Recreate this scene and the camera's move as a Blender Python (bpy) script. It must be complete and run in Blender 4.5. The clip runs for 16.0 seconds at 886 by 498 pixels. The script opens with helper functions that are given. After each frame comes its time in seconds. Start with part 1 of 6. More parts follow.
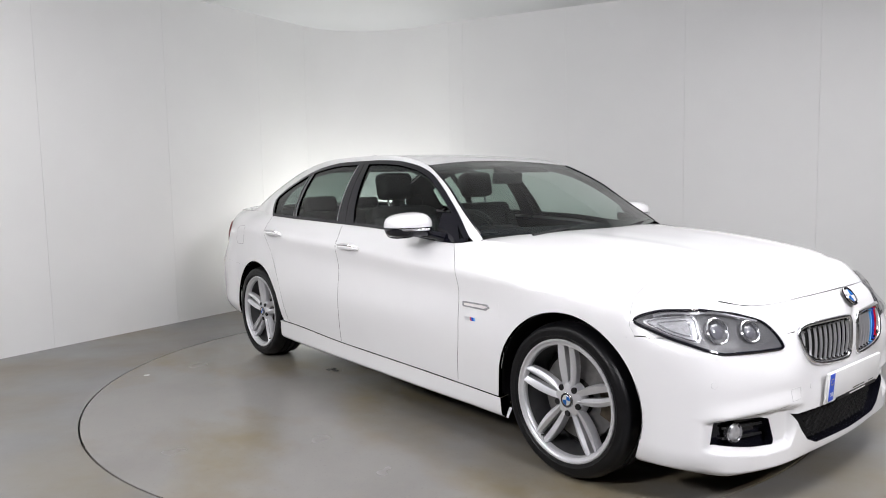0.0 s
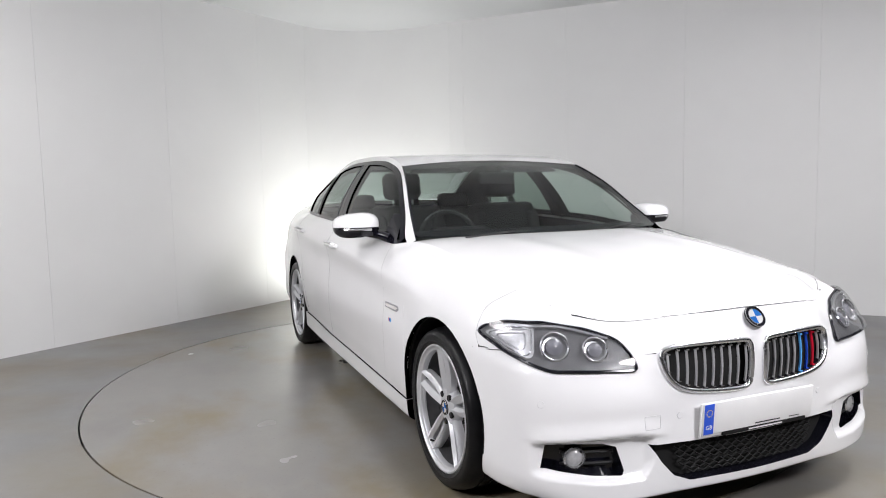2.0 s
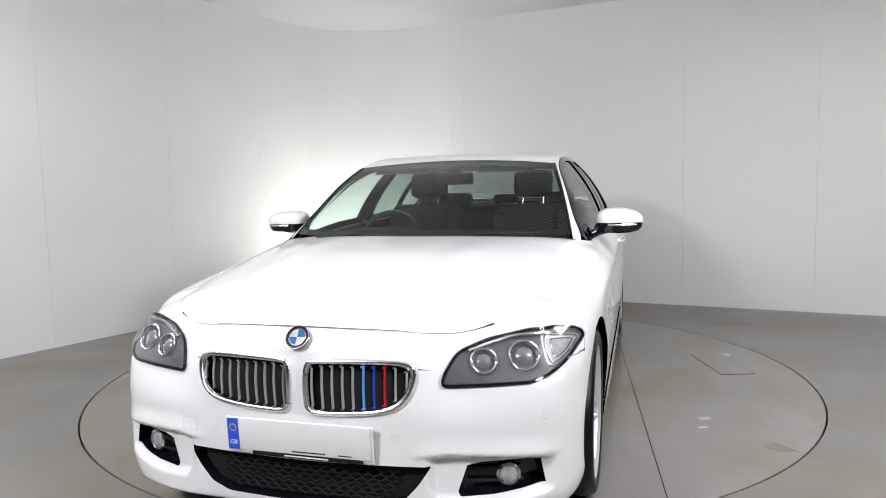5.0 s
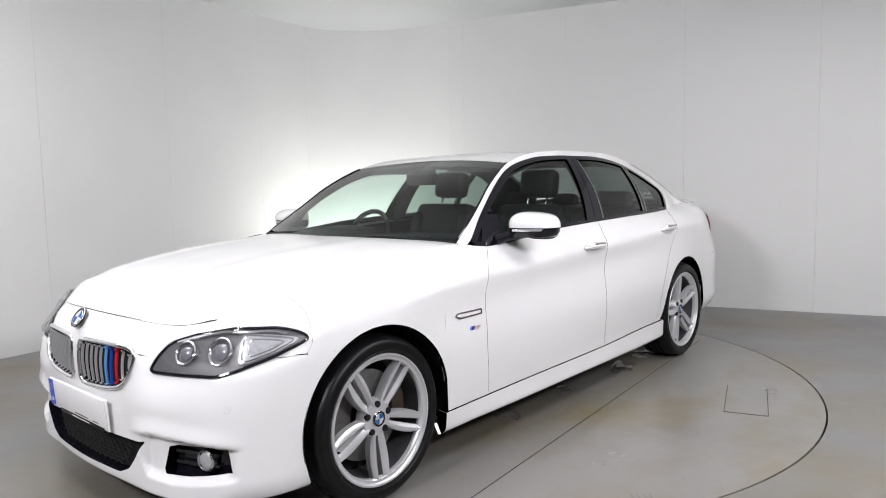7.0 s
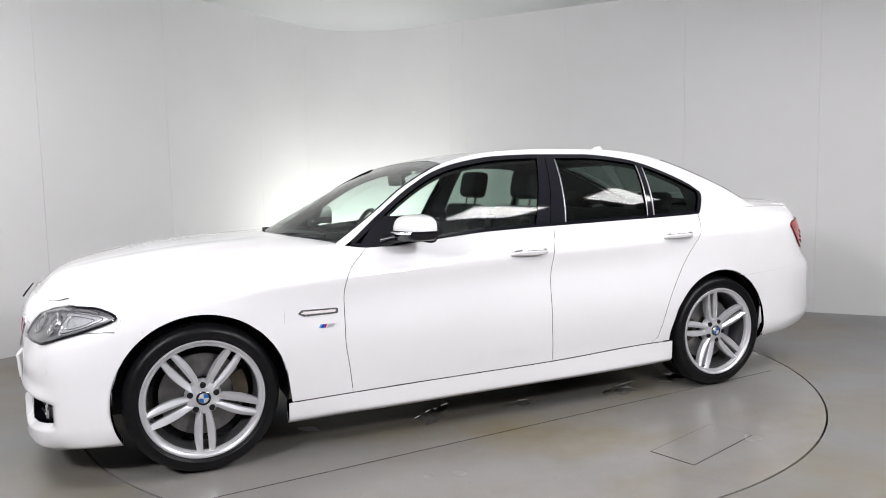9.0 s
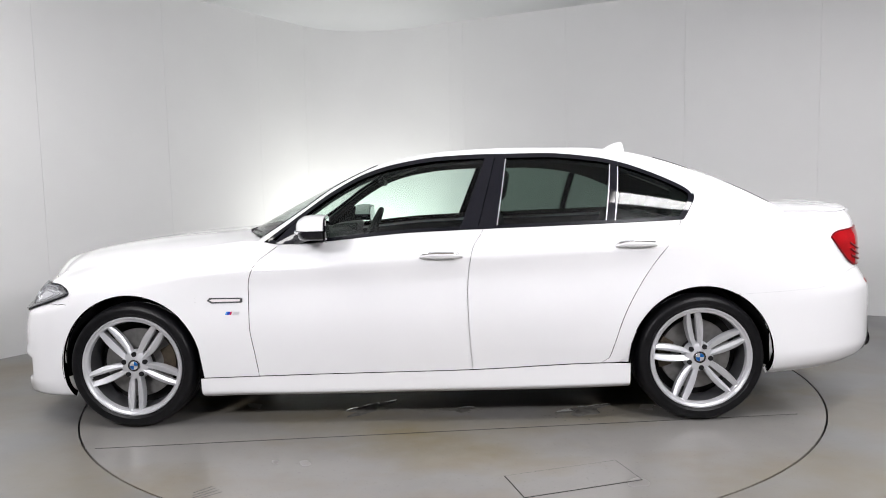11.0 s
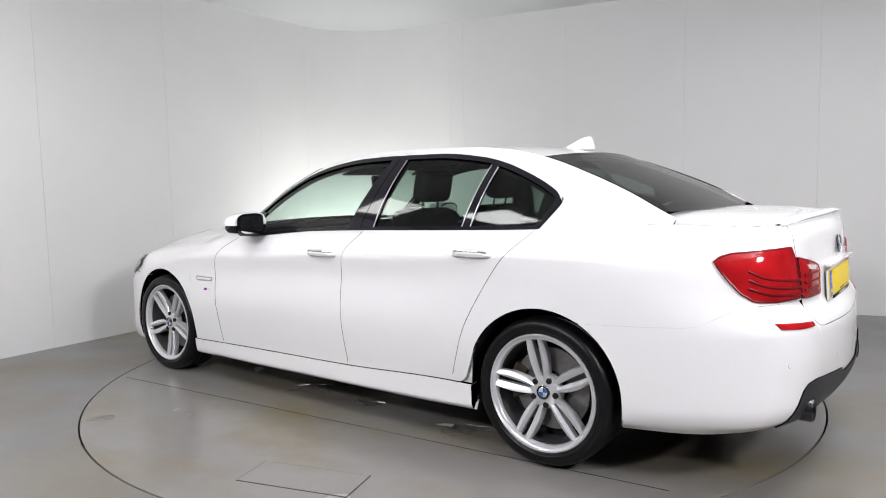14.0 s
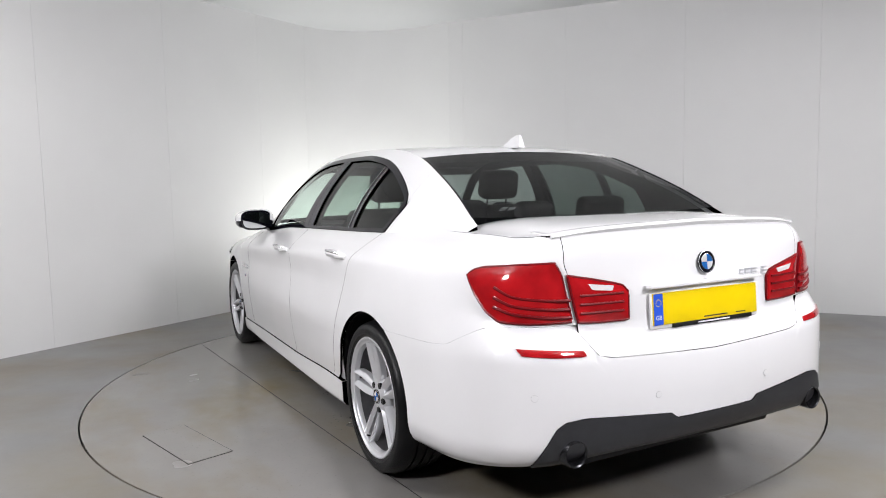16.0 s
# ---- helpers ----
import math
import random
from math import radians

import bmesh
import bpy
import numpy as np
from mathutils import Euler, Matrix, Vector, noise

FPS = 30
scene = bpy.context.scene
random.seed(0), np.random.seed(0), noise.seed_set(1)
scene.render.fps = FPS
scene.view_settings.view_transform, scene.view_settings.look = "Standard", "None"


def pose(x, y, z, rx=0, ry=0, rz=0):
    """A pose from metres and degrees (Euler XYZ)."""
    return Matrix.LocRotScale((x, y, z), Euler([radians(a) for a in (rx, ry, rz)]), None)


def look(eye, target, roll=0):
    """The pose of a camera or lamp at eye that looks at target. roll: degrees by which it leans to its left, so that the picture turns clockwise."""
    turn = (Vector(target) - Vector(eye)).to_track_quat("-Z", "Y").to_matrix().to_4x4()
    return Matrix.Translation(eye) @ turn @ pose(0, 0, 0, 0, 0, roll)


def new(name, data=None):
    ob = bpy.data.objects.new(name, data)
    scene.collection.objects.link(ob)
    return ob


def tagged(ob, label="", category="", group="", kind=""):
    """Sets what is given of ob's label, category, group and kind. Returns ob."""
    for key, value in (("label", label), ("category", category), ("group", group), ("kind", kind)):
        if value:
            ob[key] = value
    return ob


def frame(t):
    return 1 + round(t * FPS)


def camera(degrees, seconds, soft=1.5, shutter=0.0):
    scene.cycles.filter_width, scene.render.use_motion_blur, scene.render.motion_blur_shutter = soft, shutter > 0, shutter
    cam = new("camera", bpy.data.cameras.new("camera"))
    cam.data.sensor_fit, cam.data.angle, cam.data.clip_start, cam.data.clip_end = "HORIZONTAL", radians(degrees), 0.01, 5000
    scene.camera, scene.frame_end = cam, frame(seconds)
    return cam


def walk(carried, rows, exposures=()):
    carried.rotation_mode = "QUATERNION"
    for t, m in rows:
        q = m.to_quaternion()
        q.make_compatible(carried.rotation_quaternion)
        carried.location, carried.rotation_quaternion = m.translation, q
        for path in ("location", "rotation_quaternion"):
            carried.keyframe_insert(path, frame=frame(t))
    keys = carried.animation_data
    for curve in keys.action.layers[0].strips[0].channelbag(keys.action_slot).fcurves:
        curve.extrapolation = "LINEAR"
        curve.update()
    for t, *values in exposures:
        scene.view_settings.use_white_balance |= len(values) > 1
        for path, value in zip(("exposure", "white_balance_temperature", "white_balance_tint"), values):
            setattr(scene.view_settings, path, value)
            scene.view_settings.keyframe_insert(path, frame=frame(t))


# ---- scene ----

# camera: it stands still beside the turntable
cam = camera(64.84, 16.0, soft=1.0)
EYE = (0.0, -4.636, 1.256)
AIM = (-0.0074, -3.6404, 1.1631)
walk(cam, [(0.0, look(EYE, AIM, -1.13)), (16.0, look(EYE, AIM, -1.13))])

# ---------------------------------------------------------------- light
world = bpy.data.worlds.new("world")
world.use_nodes = True
scene.world = world
wbg = world.node_tree.nodes["Background"]
wbg.inputs[0].default_value = (0.8, 0.85, 0.9, 1)
wbg.inputs[1].default_value = 0.03
scene.view_settings.exposure = 0.35


def area_light(name, at, target, w, h, power, colour=(1.0, 0.985, 1.02)):
    d = bpy.data.lights.new(name, "AREA")
    d.shape, d.size, d.size_y, d.energy, d.color = "RECTANGLE", w, h, power, colour
    ob = new(name, d)
    ob.matrix_world = look(at, target)
    return ob


PANELS = [(-2.1, -2.1, 12), (2.1, -2.1, 25), (-3.1, -0.9, 4), (3.3, -1.0, 15)]
for px, py, watts in PANELS:
    area_light("panel_lamp", (px, py, 2.98), (px, py + 0.001, 0), 1.1, 0.55, watts)
# lamps assumed out of view on both sides of the camera; wall shadows imply them
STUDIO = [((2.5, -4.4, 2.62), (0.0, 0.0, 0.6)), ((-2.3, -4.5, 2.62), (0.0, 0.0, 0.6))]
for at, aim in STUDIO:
    area_light("assumed_front_lamp", at, aim, 0.6, 0.45, 74, (1.0, 0.98, 1.02))
# flood lamp on the floor behind the car, turned to the wall
area_light("flood_lamp", (-0.92, 2.95, 0.17), (-1.08, 3.21, 0.80), 0.12, 0.10, 25, (0.99, 1.0, 0.95))

# ---------------------------------------------------------------- materials


def material(name, colour, rough=0.5, metal=0.0, coat=0.0, grain=0.0, scale=20.0, bump=0.0, bump_scale=200.0, second=None, emit=0.0, spec=0.5):
    m = bpy.data.materials.new(name)
    m.use_nodes = True
    nt = m.node_tree
    b = nt.nodes["Principled BSDF"]
    b.inputs["Base Color"].default_value = (*colour, 1)
    b.inputs["Roughness"].default_value = rough
    b.inputs["Metallic"].default_value = metal
    b.inputs["Coat Weight"].default_value = coat
    b.inputs["Specular IOR Level"].default_value = spec
    b.inputs["Coat Roughness"].default_value = 0.04
    if emit:
        b.inputs["Emission Color"].default_value = (*colour, 1)
        b.inputs["Emission Strength"].default_value = emit
    co = nt.nodes.new("ShaderNodeTexCoord")
    if grain:
        n1 = nt.nodes.new("ShaderNodeTexNoise")
        n1.inputs["Scale"].default_value = scale
        n1.inputs["Detail"].default_value = 6
        nt.links.new(co.outputs["Object"], n1.inputs["Vector"])
        ramp = nt.nodes.new("ShaderNodeValToRGB")
        other = second or tuple(c * (1 - grain) for c in colour)
        ramp.color_ramp.elements[0].color = (*other, 1)
        ramp.color_ramp.elements[1].color = (*colour, 1)
        ramp.color_ramp.elements[0].position = 0.35
        ramp.color_ramp.elements[1].position = 0.62
        nt.links.new(n1.outputs["Fac"], ramp.inputs[0])
        nt.links.new(ramp.outputs[0], b.inputs["Base Color"])
        mr = nt.nodes.new("ShaderNodeMapRange")
        mr.inputs[3].default_value, mr.inputs[4].default_value = rough * 0.85, min(1, rough * 1.15)
        nt.links.new(n1.outputs["Fac"], mr.inputs[0])
        nt.links.new(mr.outputs[0], b.inputs["Roughness"])
    if bump:
        n2 = nt.nodes.new("ShaderNodeTexNoise")
        n2.inputs["Scale"].default_value = bump_scale
        n2.inputs["Detail"].default_value = 4
        nt.links.new(co.outputs["Object"], n2.inputs["Vector"])
        bp = nt.nodes.new("ShaderNodeBump")
        bp.inputs["Strength"].default_value = bump
        bp.inputs["Distance"].default_value = 0.002
        nt.links.new(n2.outputs["Fac"], bp.inputs["Height"])
        nt.links.new(bp.outputs[0], b.inputs["Normal"])
    return m


def glass(name, tint, rough=0.0, facing=0.045):
    m = bpy.data.materials.new(name)
    m.use_nodes = True
    nt = m.node_tree
    nt.nodes.remove(nt.nodes["Principled BSDF"])
    tr = nt.nodes.new("ShaderNodeBsdfTransparent")
    tr.inputs[0].default_value = (*tint, 1)
    gl = nt.nodes.new("ShaderNodeBsdfGlossy")
    gl.inputs["Roughness"].default_value = rough
    lw = nt.nodes.new("ShaderNodeLayerWeight")
    lw.inputs[0].default_value = 0.5
    pw = nt.nodes.new("ShaderNodeMath")
    pw.operation = "POWER"
    pw.inputs[1].default_value = 4.5
    fr = nt.nodes.new("ShaderNodeMath")
    fr.operation = "MULTIPLY_ADD"
    fr.inputs[1].default_value, fr.inputs[2].default_value = 0.85, facing
    nt.links.new(lw.outputs["Facing"], pw.inputs[0])
    nt.links.new(pw.outputs[0], fr.inputs[0])
    mx = nt.nodes.new("ShaderNodeMixShader")
    nt.links.new(fr.outputs[0], mx.inputs[0])
    nt.links.new(tr.outputs[0], mx.inputs[1])
    nt.links.new(gl.outputs[0], mx.inputs[2])
    nt.links.new(mx.outputs[0], nt.nodes["Material Output"].inputs[0])
    return m


WHITE = material("white_paint", (0.80, 0.80, 0.81), 0.22, coat=0.6, grain=0.015, scale=3)
BLACK = material("gloss_black", (0.006, 0.006, 0.010), 0.06)
SATIN = material("black_plastic", (0.009, 0.009, 0.010), 0.5, spec=0.3, grain=0.3, scale=60, bump=0.2, bump_scale=500)
GREYPL = material("charcoal_plastic", (0.026, 0.027, 0.031), 0.45, grain=0.15, scale=40, bump=0.2, bump_scale=600)
SHELL = material("dark_shell", (0.006, 0.006, 0.006), 0.9)
CHROME = material("chrome", (0.80, 0.80, 0.82), 0.2, metal=1.0)
SILVER = material("rim_silver", (0.66, 0.665, 0.69), 0.34, metal=0.55, coat=0.25, grain=0.06, scale=8)
STEEL = material("brake_steel", (0.075, 0.072, 0.07), 0.5, metal=0.8, grain=0.3, scale=40)
RUBBER = material("tyre_rubber", (0.006, 0.006, 0.007), 0.36, spec=0.22, grain=0.3, scale=30, bump=0.3, bump_scale=300)
CLOTH = material("dark_upholstery", (0.011, 0.011, 0.012), 0.7, spec=0.2, grain=0.15, scale=6)
TRIM = material("dark_trim", (0.013, 0.0135, 0.0145), 0.6, spec=0.25, grain=0.2, scale=15)
G_FRONT = glass("front_glass", (0.80, 0.90, 0.85))
G_SCREEN = glass("screen_glass", (0.72, 0.80, 0.76), facing=0.075)
G_REAR = glass("privacy_glass", (0.34, 0.42, 0.38))
G_BACK = glass("rear_screen_glass", (0.34, 0.38, 0.37))
G_LAMP = glass("lamp_glass", (0.93, 0.94, 0.95))
LAMPBACK = material("lamp_housing", (0.115, 0.115, 0.12), 0.30, grain=0.2, scale=30)
RED = material("red_lens", (0.46, 0.010, 0.014), 0.08, coat=0.8, grain=0.35, scale=9)
DEEPRED = material("dark_red_lens", (0.15, 0.003, 0.006), 0.3, spec=0.2)
CLEAR = material("clear_lens", (0.75, 0.72, 0.72), 0.15, coat=0.6)
YELLOW = material("yellow_plate", (0.85, 0.62, 0.0), 0.35, grain=0.04, scale=10)
PLATEW = material("white_plate", (0.78, 0.78, 0.78), 0.35, grain=0.04, scale=10)
PBLUE = material("plate_blue", (0.02, 0.09, 0.62), 0.35)
BLUE = material("badge_blue", (0.03, 0.20, 0.62), 0.2, coat=0.5)
LBLUE = material("stripe_light_blue", (0.10, 0.36, 0.75), 0.25, coat=0.5)
DBLUE = material("stripe_dark_blue", (0.015, 0.06, 0.42), 0.25, coat=0.5)
SRED = material("stripe_red", (0.55, 0.01, 0.03), 0.25, coat=0.5)
SENSORG = material("joint_grey", (0.48, 0.48, 0.49), 0.5)

# ---------------------------------------------------------------- mesh helpers


def link(name, me, mat, parent=None, label=""):
    me.materials.append(mat)
    ob = new(name, me)
    if parent is not None:
        ob.parent = parent
    if label:
        tagged(ob, label)
    return ob


def part(name, bm, mat, parent, label="", smooth=True):
    me = bpy.data.meshes.new(name)
    bmesh.ops.recalc_face_normals(bm, faces=bm.faces)
    bm.to_mesh(me)
    bm.free()
    if smooth:
        me.shade_smooth()
        me.set_sharp_from_angle(angle=radians(38))
    return link(name, me, mat, parent, label)


def thing(name, label, category, group="", kind=""):
    ob = new(name)
    ob.empty_display_size = 0.1
    return tagged(ob, label, category, group, kind)


def sheet(P, N, thick=0.0, close_u=False, drop=None):
    """A mesh from a grid of points and normals; thick: depth of the turned-in rim."""
    n, m = P.shape[:2]
    verts = P.reshape(-1, 3)
    norms = N.reshape(-1, 3)
    I = np.arange(n * m).reshape(n, m)
    if close_u:
        I = np.vstack([I, I[:1]])
    a, b, c, d = I[:-1, :-1].ravel(), I[1:, :-1].ravel(), I[1:, 1:].ravel(), I[:-1, 1:].ravel()
    k = (I.shape[0] // 2) * m + m // 2
    i0, j0 = I.shape[0] // 2 - 1, m // 2 - 1
    q = verts[[I[i0, j0], I[i0 + 1, j0], I[i0 + 1, j0 + 1]]]
    flip = np.dot(np.cross(q[1] - q[0], q[2] - q[0]), norms[I[i0, j0]]) < 0
    faces = np.stack([a, d, c, b] if flip else [a, b, c, d], 1)
    if drop is not None:
        faces = faces[~drop.ravel()]
    vs, ns, fs = [verts], [norms], [faces]
    if thick:
        loop = np.concatenate([I[:, 0], I[-1, 1:], I[-2::-1, -1], I[0, -2:0:-1]])
        p, nn = verts[loop], norms[loop]
        q = p - nn * thick
        t = np.roll(p, -1, 0) - np.roll(p, 1, 0)
        side = np.cross(t, nn)
        side /= np.maximum(np.linalg.norm(side, axis=1, keepdims=True), 1e-9)
        mid = verts.mean(0)
        if ((p - mid) * side).sum() < 0:
            side = -side
        k0 = len(verts)
        L = len(loop)
        vs += [p, q]
        ns += [side, side]
        i = np.arange(L)
        j = (i + 1) % L
        f = np.stack([k0 + i, k0 + j, k0 + L + j, k0 + L + i], 1)
        fs.append(f if not flip else f[:, ::-1])
    V, NN, F = np.concatenate(vs), np.concatenate(ns), np.concatenate(fs)
    me = bpy.data.meshes.new("sheet")
    me.from_pydata(V.tolist(), [], F.tolist())
    me.shade_smooth()
    me.normals_split_custom_set_from_vertices(NN.tolist())
    return me


def grid_normals(P, out):
    """Normals of a grid, turned towards the direction or away from the point out."""
    du, dv = np.gradient(P, axis=0), np.gradient(P, axis=1)
    n = np.cross(du, dv)
    n /= np.maximum(np.linalg.norm(n, axis=2, keepdims=True), 1e-9)
    c = P[P.shape[0] // 2, P.shape[1] // 2]
    if np.dot(n[P.shape[0] // 2, P.shape[1] // 2], np.array(out)) < 0:
        n = -n
    return n


def pchip(x, y, q):
    """Smooth interpolation without overshoot; y may have columns."""
    x, y, q = np.asarray(x, float), np.asarray(y, float), np.asarray(q, float)
    if y.ndim == 1:
        return pchip(x, y[:, None], q)[..., 0]
    h = np.diff(x)[:, None]
    d = np.diff(y, axis=0) / h
    m = np.zeros_like(y)
    s = d[:-1] * d[1:] > 0
    w1, w2 = 2 * h[1:] + h[:-1], h[1:] + 2 * h[:-1]
    with np.errstate(divide="ignore", invalid="ignore"):
        hm = (w1 + w2) / (w1 / d[:-1] + w2 / d[1:])
    m[1:-1] = np.where(s, hm, 0)
    m[0], m[-1] = d[0], d[-1]
    i = np.clip(np.searchsorted(x, q, side="right") - 1, 0, len(x) - 2)
    t = ((q - x[i]) / (x[i + 1] - x[i]))[..., None]
    hh = h[i]
    return ((1 + 2 * t) * (1 - t) ** 2 * y[i] + t * (1 - t) ** 2 * hh * m[i] + t * t * (3 - 2 * t) * y[i + 1] + t * t * (t - 1) * hh * m[i + 1])


def curve_of(pts):
    a = np.array(pts, float)
    return lambda q: pchip(a[:, 0], a[:, 1], np.clip(q, a[0, 0], a[-1, 0]))


def spline(pts, n, closed=False):
    """Points along a Catmull-Rom curve."""
    p = np.array(pts, float)
    m = len(p)
    if closed:
        p = np.vstack([p[-1], p, p[0], p[1]])
        segs = m
    else:
        p = np.vstack([2 * p[0] - p[1], p, 2 * p[-1] - p[-2]])
        segs = m - 1
    q = np.linspace(0, segs, n, endpoint=not closed)
    i = np.minimum(q.astype(int), segs - 1)
    t = (q - i)[:, None]
    a, b, c, d = p[i], p[i + 1], p[i + 2], p[i + 3]
    return 0.5 * (2 * b + (c - a) * t + (2 * a - 5 * b + 4 * c - d) * t ** 2 + (3 * b - a - 3 * c + d) * t ** 3)


def tube(bm, path, radius, sides=8, closed=False, squash=None):
    """A round bar along a path; squash: a vector along which it is thinner by half."""
    p = np.array(path, float)
    n = len(p)
    t = np.gradient(p, axis=0) if not closed else np.roll(p, -1, 0) - np.roll(p, 1, 0)
    t /= np.maximum(np.linalg.norm(t, axis=1, keepdims=True), 1e-9)
    up = np.array([0, 0, 1.0])
    rings = []
    for i in range(n):
        a = np.cross(t[i], up)
        if np.linalg.norm(a) < 0.1:
            a = np.cross(t[i], np.array([0, 1.0, 0]))
        a /= np.linalg.norm(a)
        b = np.cross(a, t[i])
        r = radius[i] if hasattr(radius, "__len__") else radius
        rings.append([bm.verts.new(p[i] + r * (a * math.cos(w) + b * math.sin(w))) for w in np.linspace(0, 2 * math.pi, sides, endpoint=False)])
    for i in range(n if closed else n - 1):
        A, B = rings[i], rings[(i + 1) % n]
        for j in range(sides):
            bm.faces.new([A[j], A[(j + 1) % sides], B[(j + 1) % sides], B[j]])
    if not closed:
        bm.faces.new(rings[0])
        bm.faces.new(rings[-1][::-1])


def lathe(profile, steps, axis="y"):
    """A closed or open profile of (radius, along) turned about the y axis."""
    bm = bmesh.new()
    rows = []
    for k in range(steps):
        w = 2 * math.pi * k / steps
        rows.append([bm.verts.new((r * math.cos(w), a, r * math.sin(w))) for r, a in profile])
    for k in range(steps):
        A, B = rows[k], rows[(k + 1) % steps]
        for j in range(len(profile) - 1):
            bm.faces.new([A[j], A[j + 1], B[j + 1], B[j]])
    return bm


def block(bm, cx, cy, cz, sx, sy, sz, bevel=0.0, segs=2, m=None):
    """A bevelled box."""
    r = bmesh.ops.create_cube(bm, size=1.0)
    vs = r["verts"]
    bmesh.ops.scale(bm, vec=(sx, sy, sz), verts=vs)
    if bevel:
        es = {e for v in vs for e in v.link_edges}
        out = bmesh.ops.bevel(bm, geom=list(es), offset=bevel, segments=segs, affect="EDGES", profile=0.6)
        vs = list({v for f in out["faces"] for v in f.verts} | {v for v in vs if v.is_valid})
    bmesh.ops.transform(bm, matrix=(m or Matrix()), verts=vs)
    bmesh.ops.translate(bm, vec=(cx, cy, cz), verts=vs)
    return vs


# ---------------------------------------------------------------- the room
ROOM = (-0.55, 2.45)
FLOOR_R = 2.235
WALLM = material("wall_paint", (0.735, 0.737, 0.735), 0.55, grain=0.03, scale=1.3, bump=0.08, bump_scale=90)
# dark colour stands for the unlit room behind the camera
DARKW = material("unlit_wall_dark", (0.045, 0.045, 0.05), 0.85, grain=0.3, scale=4)
CEILM = material("ceiling_paint", (0.70, 0.71, 0.725), 0.6, grain=0.04, scale=1.0, bump=0.08, bump_scale=80)


def floor_material(name, base, stain, worn, amount, rough):
    """Painted concrete with brown stains, scuffs and fine grain."""
    m = bpy.data.materials.new(name)
    m.use_nodes = True
    nt = m.node_tree
    b = nt.nodes["Principled BSDF"]
    co = nt.nodes.new("ShaderNodeTexCoord")

    def noise_node(scale, detail, stretch=None):
        n = nt.nodes.new("ShaderNodeTexNoise")
        n.inputs["Scale"].default_value, n.inputs["Detail"].default_value = scale, detail
        src = co.outputs["Object"]
        if stretch:
            mp = nt.nodes.new("ShaderNodeMapping")
            mp.inputs["Scale"].default_value = stretch
            nt.links.new(src, mp.inputs[0])
            src = mp.outputs[0]
        nt.links.new(src, n.inputs["Vector"])
        return n.outputs["Fac"]

    def ramp(fac, lo, hi):
        r = nt.nodes.new("ShaderNodeMapRange")
        r.inputs[1].default_value, r.inputs[2].default_value = lo, hi
        nt.links.new(fac, r.inputs[0])
        return r.outputs[0]

    def mix(fac, a, c, k):
        x = nt.nodes.new("ShaderNodeMix")
        x.data_type = "RGBA"
        mu = nt.nodes.new("ShaderNodeMath")
        mu.operation = "MULTIPLY"
        mu.inputs[1].default_value = k
        nt.links.new(fac, mu.inputs[0])
        nt.links.new(mu.outputs[0], x.inputs[0])
        if isinstance(a, tuple):
            x.inputs[6].default_value = (*a, 1)
        else:
            nt.links.new(a, x.inputs[6])
        x.inputs[7].default_value = (*c, 1)
        return x.outputs[2]

    col = mix(ramp(noise_node(0.9, 5), 0.42, 0.68), base, tuple(c * 0.86 for c in base), 1.0)
    col = mix(ramp(noise_node(0.75, 7, (1.0, 1.6, 1.0)), 0.44, 0.62), col, stain, amount)
    col = mix(ramp(noise_node(9, 8), 0.45, 0.85), col, worn, 0.3)
    col = mix(ramp(noise_node(60, 3), 0.62, 0.70), col, tuple(c * 0.6 for c in base), 0.25)
    nt.links.new(col, b.inputs["Base Color"])
    mr = nt.nodes.new("ShaderNodeMapRange")
    mr.inputs[3].default_value, mr.inputs[4].default_value = rough * 0.7, rough * 1.35
    nt.links.new(noise_node(2, 3), mr.inputs[0])
    nt.links.new(mr.outputs[0], b.inputs["Roughness"])
    bp = nt.nodes.new("ShaderNodeBump")
    bp.inputs["Strength"].default_value, bp.inputs["Distance"].default_value = 0.05, 0.002
    nt.links.new(noise_node(45, 5), bp.inputs["Height"])
    nt.links.new(bp.outputs[0], b.inputs["Normal"])
    return m


FLOORM = floor_material("painted_concrete", (0.185, 0.184, 0.184), (0.165, 0.135, 0.085), (0.215, 0.21, 0.20), 0.7, 0.34)
DISCM = floor_material("turntable_paint", (0.210, 0.203, 0.192), (0.180, 0.150, 0.092), (0.238, 0.225, 0.205), 0.85, 0.24)
GAPM = material("dark_gap", (0.01, 0.01, 0.01), 0.9)
SCUFF = material("rubber_scuff", (0.10, 0.095, 0.09), 0.6, grain=0.4, scale=60)
WET = material("wet_concrete", (0.150, 0.144, 0.132), 0.07, grain=0.3, scale=25, bump=0.15, bump_scale=60, spec=0.6)


def wall_path():
    left = [(-5.28, -2.4), (-3.41, 0.53), (-1.58, 3.40)]
    corner = spline([(-1.58, 3.40), (-1.36, 3.60), (-1.05, 3.71), (-0.72, 3.71), (-0.36, 3.60), (0.05, 3.36)], 28)
    right = [(1.84, 2.51), (6.0, 0.545)]
    return left, [tuple(c) for c in corner], right


